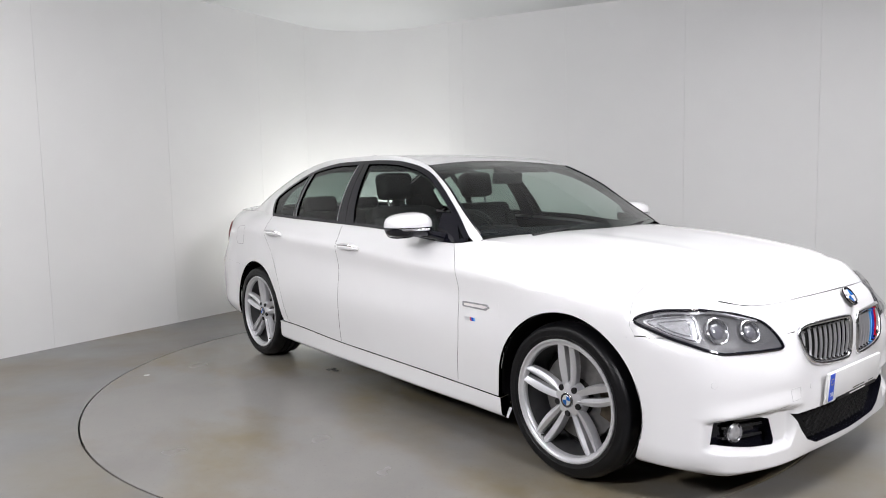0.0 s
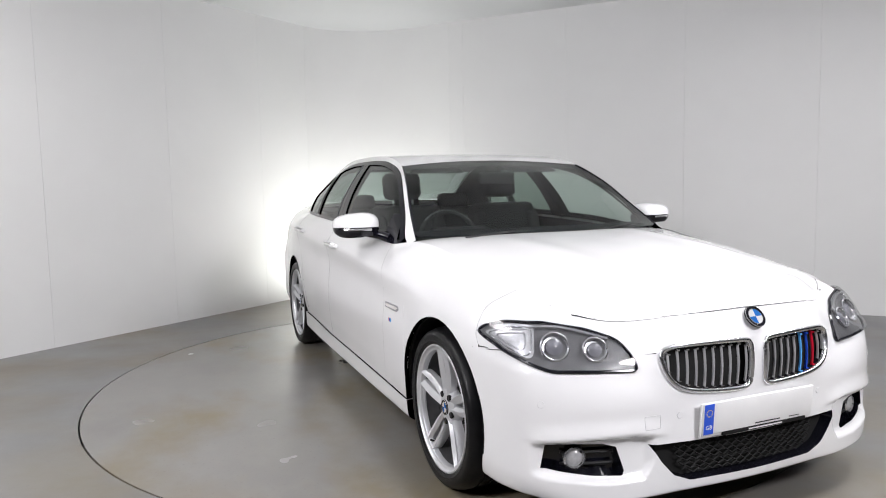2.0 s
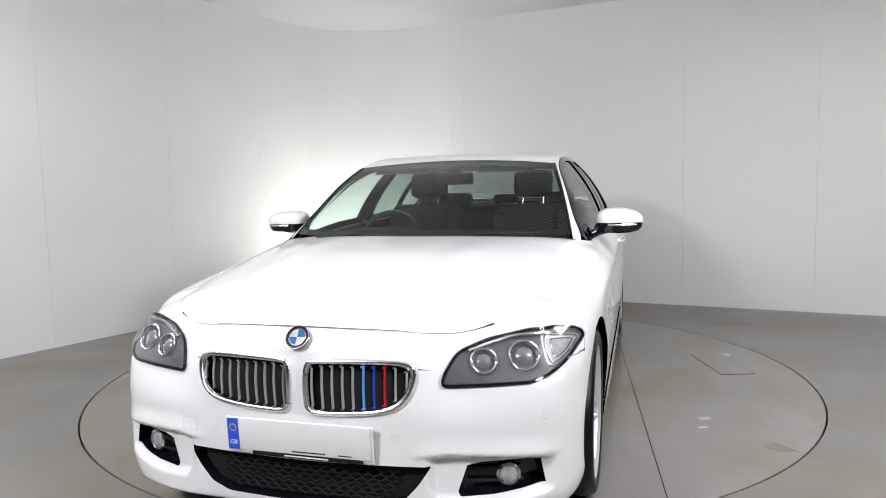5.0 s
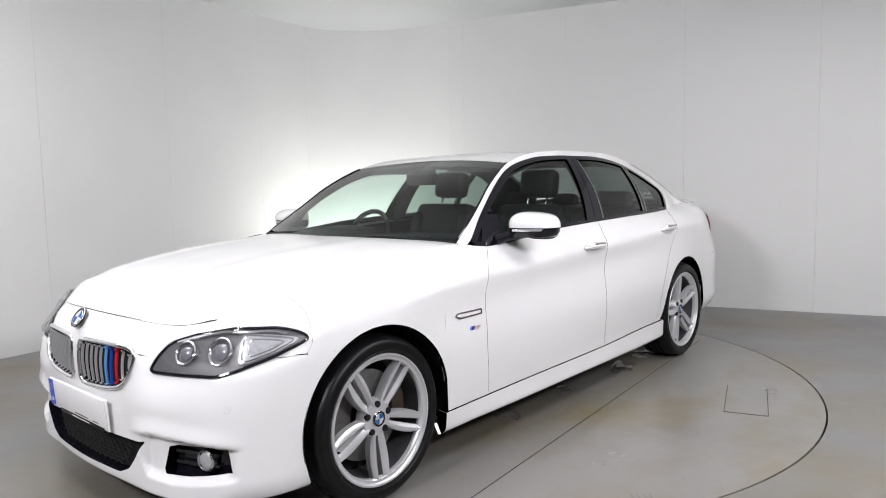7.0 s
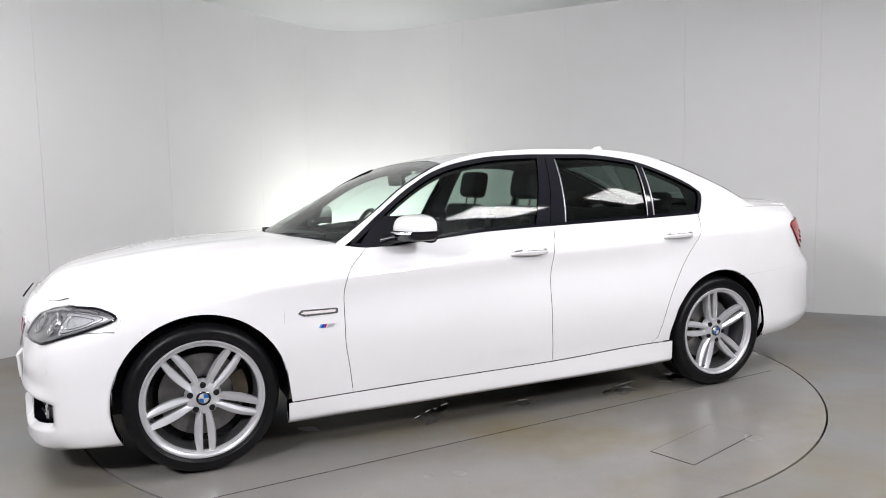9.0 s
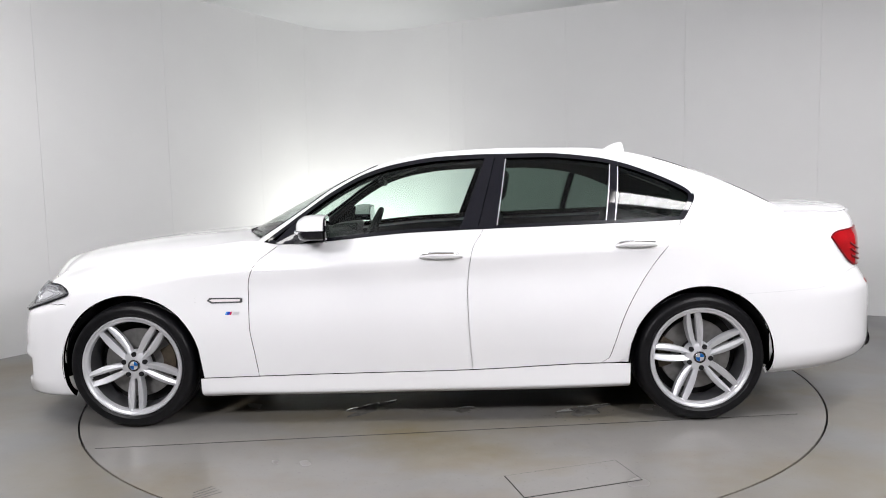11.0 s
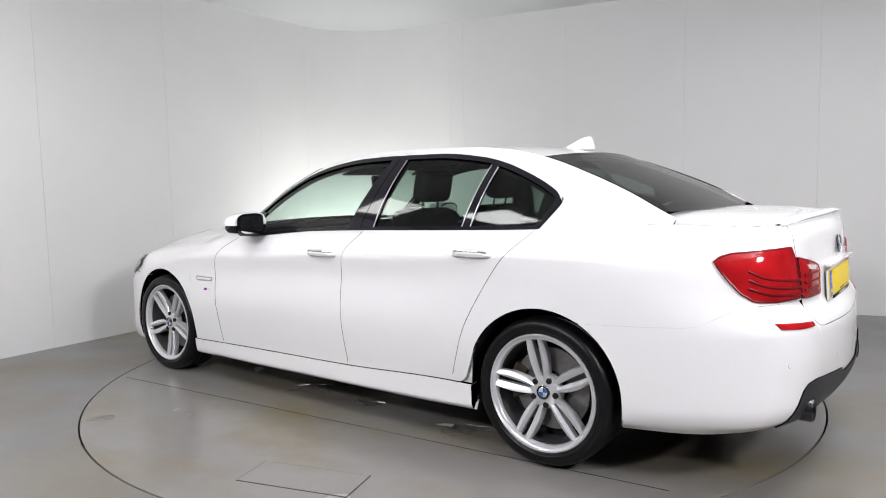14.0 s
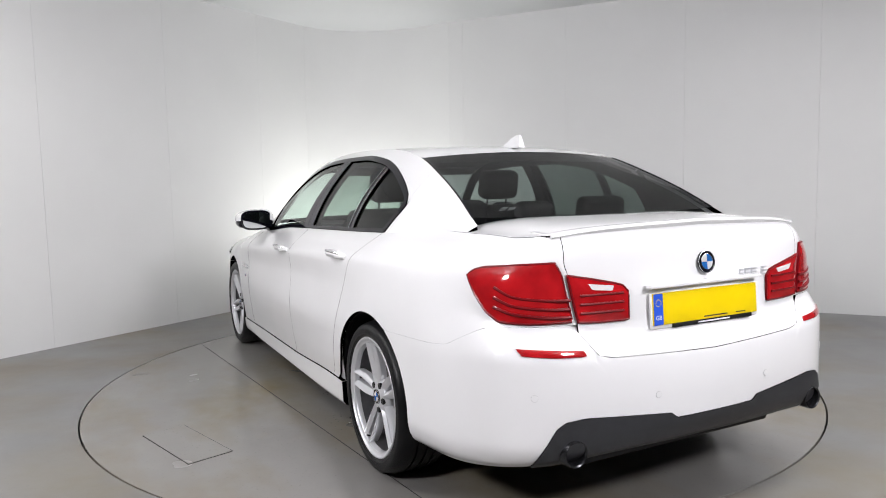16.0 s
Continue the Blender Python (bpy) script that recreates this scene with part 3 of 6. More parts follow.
def arch(x, low):
    """The lower edge of the flank where the wheel arches rise above it."""
    for c in (AXLE, -AXLE):
        k = ARCH_R ** 2 - (x - c) ** 2
        low = np.where(k > 0, np.maximum(low, ARCH_Z + np.sqrt(np.maximum(k, 0))), low)
    return low


def flank_panel(name, sl, sr, lo, hi, cols, rows, mat=None, side=1, thick=0.022, label="", grow=0.0, parent=None):
    """A panel of the flank between two upright edges sl(z), sr(z) and two level ones lo(s), hi(s)."""
    A = np.asarray(cols, float) if hasattr(cols, "__len__") else np.linspace(0, 1, cols)
    zz = np.linspace(0.14, 1.12, 700)
    S, Z = np.empty((len(A), rows)), np.empty((len(A), rows))
    L, R = sl(zz), sr(zz)
    for i, a in enumerate(A):
        s = L * (1 - a) + R * a
        low, high = lo(s), hi(s)
        ok = (zz >= low) & (zz <= high)
        good = np.nonzero(ok)[0]
        mid = good[len(good) // 2] if len(good) else 350
        bad = np.nonzero(~ok[:mid])[0]
        z0 = zz[bad[-1] + 1] if len(bad) else zz[0]
        bad = np.nonzero(~ok[mid:])[0]
        z1 = zz[mid + bad[0] - 1] if len(bad) else zz[-1]
        for _ in range(3):
            z0 = float(lo(np.interp(z0, zz, s)))  if abs(float(lo(np.interp(z0, zz, s))) - z0) < 0.004 else z0
            z1 = float(hi(np.interp(z1, zz, s)))  if abs(float(hi(np.interp(z1, zz, s))) - z1) < 0.004 else z1
        b = np.linspace(0, 1, rows)
        Z[i] = z0 + (z1 - z0) * b
        S[i] = np.interp(Z[i], zz, s)
    V = v_of_z(S, Z)
    if hi is cabin_top:
        V[:, -1] = 8.0
    P, N = ring(S * side, V), ring_normal(S * side, V)
    if grow:
        P = P + N * grow
    return link(name, sheet(P, N, thick), mat or WHITE, parent or car, label)


def const(k):
    return lambda q: np.full(np.shape(q), float(k))


G = 0.0016  # half a shut line
lineFD = curve_of([(0.14, 0.80), (0.279, 0.812), (0.393, 0.826), (0.551, 0.846), (0.74, 0.846), (0.85, 0.818), (0.956, 0.70), (1.1, 0.55)])
lineB = curve_of([(0.14, -0.305), (0.296, -0.302), (0.519, -0.286), (0.696, -0.281), (0.813, -0.29), (0.929, -0.313), (1.007, -0.365), (1.1, -0.40)])
lineRD = curve_of([(0.14, -0.90), (0.324, -0.972), (0.345, -1.008), (0.397, -1.027), (0.569, -1.083), (0.724, -1.163), (0.863, -1.256), (0.972, -1.347), (1.047, -1.411), (1.1, -1.44)])
sillT = curve_of([(-1.2, 0.316), (-1.0, 0.318), (-0.27, 0.292), (0.53, 0.281), (1.12, 0.269)])
x_of_s = lambda s: np.interp(np.abs(s), SD, OD[:, 0])
bumpT = curve_of([(-2.5, 0.778), (-2.32, 0.774), (-2.22, 0.735), (-2.13, 0.694), (-2.0, 0.681), (-1.66, 0.664)])
seamY = curve_of([(0.64, 0.555), (0.79, 0.560), (0.947, 0.592), (0.986, 0.604), (1.03, 0.603), (1.1, 0.600)])


def front_rear_edge(z):
    """Where the front bumper ends at the wheel arch."""
    z = np.asarray(z, float)
    k = ARCH_R ** 2 - (z - ARCH_Z) ** 2
    x = np.where(z < ARCH_Z, np.maximum(AXLE + np.sqrt(np.maximum(k, 0)), 1.825), AXLE + np.sqrt(np.maximum(k, 0.0)))
    over = ease(z - 0.660, 0.006)
    return s_of_x(np.where(z > 0.666, np.interp(z, [0.666, 0.70, 0.9], [1.825, 1.80, 1.78]), x * (1 - over) + 1.825 * over))


def cabin_top(s):
    return top_z(s)


def build_flanks():
    # front bumper with nose, both sides in one piece
    A = np.linspace(-1, 1, 261)
    zz_rows = 84
    b = np.linspace(0, 1, zz_rows)
    S, Z = np.empty((len(A), zz_rows)), np.empty((len(A), zz_rows))
    for i, a in enumerate(A):
        z0, z1 = 0.15, 0.8
        for _ in range(6):
            zc = z0 + (z1 - z0) * b
            s = abs(a) * front_rear_edge(zc)
            z0, z1 = float(low_z(s[0])), float(top_z(s[-1])) - 0.002
        Z[i], S[i] = zc, np.sign(a) * s
    V = v_of_z(S, Z)
    V[:, -1] = 7.99
    holes = [on_nose(flip_y(KIDNEY, sg_), 80, True) for sg_ in (1, -1)] + [on_nose(flip_y(FOG, sg_), 90, False) for sg_ in (1, -1)] + [on_nose(MOUTH, 140, False)]
    gone = np.zeros(S.shape, bool)
    for q in holes:
        gone |= inside(q, S, Z)
    drop = gone[:-1, :-1] | gone[1:, :-1] | gone[1:, 1:] | gone[:-1, 1:]
    bumper = link("front_bumper", sheet(ring(S, V), ring_normal(S, V), 0.03, drop=drop), WHITE, car)
    for q, width, lift in zip(holes, (0.015, 0.015, 0.02, 0.02, 0.02), (0.0006, 0.0009, 0.0006, 0.0006, 0.0008)):
        opening_band(q, width, lift, bumper)
    sg = lambda f, d: (lambda z: s_of_x(f(z) + d))
    for side in (1, -1):
        # fender above the arch, and behind it down to the sill
        cut = lambda z: s_of_x(np.interp(z, [0.666, 0.70, 0.9], [1.825, 1.80, 1.78])) + 0.0008
        arch_lo = lambda s: np.maximum(arch(x_of_s(s), sillT(x_of_s(s)) + G), np.where(x_of_s(s) > 1.66, 0.656, 0.0))
        end = 1.825
        frac = lambda x: (end - x) / (end - 0.83)
        cols = [frac(x) for x in np.concatenate([np.linspace(1.825, 1.2, 34), AXLE - ARCH_R + np.array([0.06, 0.035, 0.018, 0.008, 0.003, 0.0005, -0.0005]), np.linspace(1.10, 0.83, 8)])]
        flank_panel("fender", cut, sg(lineFD, G), arch_lo, cabin_top, cols, 26, side=side, grow=0.0007)
        flank_panel("front_door", sg(lineFD, -G), sg(lineB, G), lambda s: sillT(x_of_s(s)) + G, cabin_top, 26, 26, side=side)
        flank_panel("rear_door", sg(lineB, -G), sg(lineRD, G), lambda s: sillT(x_of_s(s)) + G, cabin_top, 26, 30, side=side)
        end_s = lambda z: s_of_y(seamY(z), False)
        q0 = lambda z: s_of_x(lineRD(z) - G)
        def quarter_lo(s):
            x = x_of_s(s)
            base = np.where(x > -1.5, sillT(np.clip(x, -1.19, 1)) + G, bumpT(x))
            return np.maximum(arch(x, base), np.where(x < -1.5, bumpT(x), 0))
        cols = np.concatenate([np.linspace(0, 0.22, 24), np.linspace(0.23, 1, 50)])
        flank_panel("quarter_panel", q0, end_s, quarter_lo, cabin_top, cols, 30, side=side)
        # sill
        flank_panel("sill", const(s_of_x(AXLE - ARCH_R + 0.008)), const(s_of_x(-AXLE + ARCH_R - 0.008)), low_z, lambda s: sillT(x_of_s(s)) - 0.0005, 40, 10, side=side, grow=0.007, thick=0.05)
    # rear bumper
    A = np.linspace(-1, 1, 121)
    b = np.linspace(0, 1, 26)
    S, Z = np.empty((len(A), 26)), np.empty((len(A), 26))

    def rear_front_edge(z):
        k = ARCH_R ** 2 - (z - ARCH_Z) ** 2
        return s_of_x(-AXLE - np.sqrt(np.maximum(k, 0.005)))

    def rb_top(s):
        p = ring(s, np.full(np.shape(s), 4.0))
        yy = abs(float(p[1]))
        xx = float(x_of_s(s))
        return float(bumpT(xx)) - 0.0004 if yy > 0.575 else float(np.interp(yy, [0, 0.44, 0.50, 0.575], [0.652, 0.664, 0.675, 0.7775]))
    for i, a in enumerate(A):
        z0, z1 = 0.25, 0.68
        for _ in range(8):
            zc = z0 + (z1 - z0) * b
            s0 = rear_front_edge(zc)
            s = SMAX - (SMAX - s0) * abs(a)
            z0, z1 = 0.5 * z0 + 0.5 * float(low_z(s[0])), 0.5 * z1 + 0.5 * rb_top(float(s[-1]))
        Z[i], S[i] = zc, np.sign(a if a else 1) * np.minimum(s, SMAX - 1e-4)
    V = v_of_z(S, Z)
    link("rear_bumper", sheet(ring(S, V), ring_normal(S, V), 0.03), WHITE, car)
    # boot lid, rear face
    A = np.linspace(-1, 1, 81)
    b = np.linspace(0, 1, 28)
    S, Z = np.empty((81, 28)), np.empty((81, 28))
    for i, a in enumerate(A):
        z0, z1 = 0.66, 1.08
        for _ in range(8):
            zc = z0 + (z1 - z0) * b
            e = s_of_y(seamY(zc) - 0.003, False)
            s = np.minimum(SMAX - (SMAX - e) * abs(a), SMAX - 1e-4)
            z0, z1 = 0.5 * z0 + 0.5 * (rb_top(float(s[0])) + 0.0025), 0.5 * z1 + 0.5 * (float(top_z(s[-1])) - 0.001)
        Z[i], S[i] = zc, np.sign(a if a else 1) * s
    V = v_of_z(S, Z)
    V[:, -1] = 8.0
    P, N = ring(S, V), ring_normal(S, V)
    boot = link("boot_lid", sheet(P, N, 0.03), WHITE, car)
    return boot


def build_shell():
    """Painted jambs behind the shut lines, dark lining and wheel arches."""
    for side in (1, -1):
        s = np.linspace(SK[5], SMAX, 190)
        z0 = arch(x_of_s(s), np.maximum(low_z(s) + 0.01, 0.17))
        z1 = top_z(s) - 0.012
        b = np.linspace(0, 1, 12)
        Z = z0[:, None] + np.maximum(z1 - z0, 0.02)[:, None] * b
        S = np.repeat(s[:, None], 12, 1) * side
        V = v_of_z(S, Z)
        P, N = ring(S, V), ring_normal(S, V)
        link("inner_shell", sheet(P - N * 0.016, N, 0.0), WHITE, car)
        link("inner_lining", sheet(P - N * 0.03, N, 0.0), SHELL, car)
    for xc in (AXLE, -AXLE):
        for side in (1, -1):
            bm = bmesh.new()
            rows = []
            for k in range(25):
                w = math.pi * (-0.06 + 1.12 * k / 24)
                r = ARCH_R + 0.004
                rows.append([bm.verts.new((xc + r * math.cos(w), side * y, max(0.22, ARCH_Z + r * math.sin(w)))) for y in (0.905, 0.56)])
            for a, c in zip(rows[:-1], rows[1:]):
                bm.faces.new([a[0], a[1], c[1], c[0]])
            bm.faces.new([r[1] for r in rows])
            part("wheel_arch_liner", bm, SATIN, car)
    bm = bmesh.new()
    block(bm, 0.0, 0, 0.22, 2.0, 1.6, 0.08, 0.02)
    block(bm, 1.75, 0, 0.24, 0.7, 1.0, 0.1, 0.02)
    block(bm, -1.9, 0, 0.30, 0.95, 1.0, 0.1, 0.02)
    block(bm, 0, 0, 0.26, 3.4, 1.0, 0.08, 0.02)
    part("underbody", bm, SATIN, car)


# roof rail: the line where the side of the cabin meets screen and roof
RAIL = [(0.84, 0.765, 0.970), (0.777, 0.752, 1.012), (0.70, 0.735, 1.062), (0.60, 0.71, 1.130), (0.45, 0.668, 1.237), (0.30, 0.628, 1.318), (0.198, 0.603, 1.362), (0.0, 0.580, 1.412), (-0.2, 0.570, 1.436), (-0.5, 0.567, 1.447), (-0.9, 0.566, 1.441), (-1.15, 0.565, 1.416), (-1.32, 0.572, 1.378), (-1.57, 0.602, 1.290), (-1.77, 0.630, 1.205), (-1.93, 0.655, 1.122), (-2.0, 0.665, 1.086)]
RA = np.array(RAIL)[::-1]


def rail(x):
    x = np.asarray(x, float)
    return np.stack([x, pchip(RA[:, 0], RA[:, 1], x), pchip(RA[:, 0], RA[:, 2], x)], -1)


def belt(x):
    """The upper edge of the flank."""
    s = s_of_x(x)
    for _ in range(4):
        p = ring(s, np.full(np.shape(s), 8.0))
        s = np.clip(s + (p[..., 0] - x), 0, SMAX)
    p = ring(s, np.full(np.shape(s), 8.0))
    p[..., 0] = x
    return p


def cabin_side(x, w, side=1):
    """The side of the cabin: w from the belt (0) to the roof rail (1)."""
    x, w = np.broadcast_arrays(np.asarray(x, float), np.asarray(w, float))
    b, r = belt(x), rail(x)
    p = b + (r - b) * w[..., None]
    k = np.linalg.norm(r - b, axis=-1)
    p[..., 1] += 0.075 * k * 4 * w * (1 - w)
    p[..., 1] *= side
    return p


dloT = curve_of([(-1.495, 1.165), (-1.47, 1.20), (-1.41, 1.238), (-1.273, 1.302), (-1.133, 1.353), (-0.99, 1.386), (-0.70, 1.413), (-0.40, 1.413), (-0.146, 1.404), (0.08, 1.372), (0.246, 1.325), (0.418, 1.236), (0.595, 1.112), (0.72, 1.018), (0.80, 0.958)])


def w_of_z(x, z):
    b, r = belt(x)[..., 2], rail(x)[..., 2]
    return np.clip((z - b) / np.maximum(r - b, 1e-4), 0, 1)


def cabin_patch(name, xl, xr, wl, wh, nx, nw, mat, side, lift=0.0, thick=0.0, parent=None, label="", shadow=True):
    """A patch of the cabin's side: edges xl(z), xr(z) and heights wl(x), wh(x) given as z."""
    A, B = np.linspace(0, 1, nx), np.linspace(0, 1, nw)
    X, Z = np.empty((nx, nw)), np.empty((nx, nw))
    for i, a in enumerate(A):
        z0, z1 = 1.0, 1.3
        for _ in range(14):
            z = z0 + (z1 - z0) * B
            x = xl(z) * (1 - a) + xr(z) * a
            z0, z1 = 0.5 * z0 + 0.5 * float(wl(x[0])), 0.5 * z1 + 0.5 * float(wh(x[-1]))
        X[i], Z[i] = x, z
    P = cabin_side(X, w_of_z(X, Z), side)
    N = grid_normals(P, (0, side, 0.2))
    bad = np.linalg.norm(N, axis=2) < 0.5
    N[bad] = (0, side, 0)
    ob = link(name, sheet(P + N * lift, N, thick), mat, parent or car, label)
    ob.visible_shadow = shadow
    return ob


def build_cabin():
    zb = lambda x: belt(np.array(float(x)))[2]
    zr = lambda x: rail(np.array(float(x)))[2]
    rearD = curve_of([(1.03, -1.40), (1.06, -1.425), (1.10, -1.455), (1.14, -1.482), (1.165, -1.493), (1.2, -1.495)])
    for side in (1, -1):
        # white frame over the windows and the rear pillar
        cabin_patch("roof_side", const(0.83), const(-1.49), lambda x: max(dloT(x) + 0.002, zb(x)), zr, 70, 8, WHITE, side, thick=0.02)
        cabin_patch("rear_pillar", lambda z: np.where(z > 1.178, -1.4905, rearD(z) - 0.006), const(-1.985), zb, zr, 24, 24, WHITE, side, thick=0.02)
        # black window surround
        inn = 0.024
        top = lambda x: dloT(x) - 0.0005
        cabin_patch("window_trim", const(0.765), const(-1.475), lambda x: max(dloT(x) - inn, zb(x) + 0.004), top, 70, 4, BLACK, side, 0.003, 0.02)
        cabin_patch("belt_trim", const(0.76), const(-1.415), lambda x: zb(x) + 0.001, lambda x: min(zb(x) + 0.017, dloT(x)), 50, 3, BLACK, side, 0.005, 0.02)
        cabin_patch("rear_trim", lambda z: rearD(z) + 0.03, lambda z: rearD(z) - 0.002, lambda x: zb(x) + 0.001, lambda x: dloT(x) - 0.004, 6, 14, BLACK, side, 0.004, 0.02)
        # pillars between the windows
        bl = lambda z: np.interp(z, [1.0, 1.41], [-0.240, -0.40])
        br = lambda z: np.interp(z, [1.0, 1.41], [-0.430, -0.505])
        wl, wh = lambda x: zb(x) + 0.012, lambda x: dloT(x) - 0.02
        bm_ = lambda z: (bl(z) + br(z)) / 2
        cabin_patch("door_pillar", bl, lambda z: bm_(z) + 0.002, wl, wh, 5, 14, BLACK, side, 0.003, 0.02)
        cabin_patch("door_pillar", lambda z: bm_(z) - 0.002, br, wl, wh, 5, 14, BLACK, side, 0.003, 0.02)
        cl = lambda z: np.interp(z, [1.03, 1.35], [-1.010, -1.072])
        cr = lambda z: np.interp(z, [1.03, 1.35], [-1.048, -1.106])
        cabin_patch("quarter_bar", cl, cr, wl, wh, 4, 10, BLACK, side, 0.003, 0.02)
        for zz0, dx in ((br, -0.003), (cl, 0.006), (cr, -0.004)):
            cabin_patch("bright_strip", lambda z: zz0(z) + dx, lambda z: zz0(z) + dx - 0.005, lambda x: zb(x) + 0.016, lambda x: dloT(x) - 0.03, 3, 10, SILVER, side, 0.006, 0.004)
        # mirror triangle
        ml = lambda z: np.interp(z, [0.95, 1.10], [0.745, 0.60])
        mr = lambda z: np.interp(z, [0.95, 1.10], [0.56, 0.52])
        cabin_patch("mirror_triangle", ml, mr, lambda x: zb(x) + 0.004, lambda x: min(dloT(x) - 0.006, 1.10), 10, 8, BLACK, side, 0.002, 0.01)
        # panes
        glo, ghi = lambda x: zb(x) + 0.004, lambda x: dloT(x) - 0.012
        for nm, a, b, mt in (("front_window", const(0.61), bl, G_FRONT), ("rear_window", br, cl, G_REAR), ("quarter_window", cr, lambda z: rearD(z) + 0.01, G_REAR)):
            cabin_patch(nm, a, b, glo, ghi, 24, 16, mt, side, -0.004)
    # screens and roof between the rails
    def bridge(name, xs_edge, centre, mat, nu, nw, thick=0.02, lift=0.0, label="", power=2.0, inset=1.0):
        e = rail(xs_edge)
        W = np.linspace(-1, 1, nw) * inset
        P = np.empty((nu, nw, 3))
        for j, w in enumerate(W):
            k = abs(w) ** power
            P[:, j, 0] = centre[:, 0] + (e[:, 0] - centre[:, 0]) * k
            P[:, j, 1] = e[:, 1] * w
            P[:, j, 2] = centre[:, 1] + (e[:, 2] - centre[:, 1]) * k
        N = grid_normals(P, (0, 0, 1))
        return link(name, sheet(P + N * lift, N, thick), mat, car, label)
    nu = 30
    xe = np.linspace(0.80, 0.198, nu)
    u = np.linspace(0, 1, nu)
    c = spline([(1.03, 0.998), (0.72, 1.165), (0.42, 1.303), (0.13, 1.394)], nu)
    bridge("windscreen", xe, c, G_SCREEN, nu, 33, thick=0.0, inset=0.995)
    for sgn in (1, -1):
        bm = bmesh.new()
        tube(bm, rail(xe) * (1, sgn * 0.99, 1) + (0, 0, 0.0), 0.006, 6)
        part("screen_seal", bm, BLACK, car)
    bm = bmesh.new()
    pth = [(c[-1, 0] + (xe[-1] - c[-1, 0]) * w * w, rail(xe[-1])[1] * w, c[-1, 1] + (rail(xe[-1])[2] - c[-1, 1]) * w * w) for w in np.linspace(-1, 1, 25)]
    tube(bm, np.array(pth) - (0, 0, 0.006), 0.003, 6)
    part("screen_seal", bm, BLACK, car)
    bridge("screen_band", xe[-4:], c[-4:], BLACK, 4, 33, thick=0.0, lift=-0.006, inset=0.99)
    bridge("screen_band", xe[:3], c[:3], BLACK, 3, 33, thick=0.0, lift=-0.006, inset=0.99)
    xr = np.linspace(0.194, -1.32, 50)
    cz = pchip([-1.37, -1.1, -0.7, -0.3, 0.0, 0.127], [1.406, 1.447, 1.464, 1.454, 1.423, 1.396], np.linspace(0.127, -1.37, 50))
    bridge("roof", xr, np.stack([np.linspace(0.127, -1.37, 50), cz], 1), WHITE, 50, 33, thick=0.006)
    xe = np.linspace(-1.323, -1.93, nu)
    c = spline([(-1.374, 1.404), (-1.58, 1.318), (-1.80, 1.217), (-2.0, 1.115)], nu)
    bridge("rear_screen", xe, c, G_BACK, nu, 33, thick=0.0)
    for sgn in (1, -1):
        bm = bmesh.new()
        tube(bm, rail(xe) * (1, sgn * 0.995, 1) + (0, 0, 0.0), 0.004, 6)
        part("screen_seal", bm, BLACK, car)
    # fin aerial
    bm = bmesh.new()
    prof = spline([(-1.10, 0.0), (-1.16, 0.02), (-1.225, 0.050), (-1.27, 0.058), (-1.288, 0.05), (-1.30, 0.0)], 20)
    Ls = [bm.verts.new((x, 0.018 * (1 - h / 0.075), 1.432 + h * 1.1)) for x, h in prof]
    Rs = [bm.verts.new((x, -0.018 * (1 - h / 0.075), 1.432 + h * 1.1)) for x, h in prof]
    for i in range(len(Ls) - 1):
        bm.faces.new([Ls[i], Ls[i + 1], Rs[i + 1], Rs[i]])
    bm.faces.new(Ls)
    bm.faces.new(Rs[::-1])
    part("fin_aerial", bm, WHITE, car)


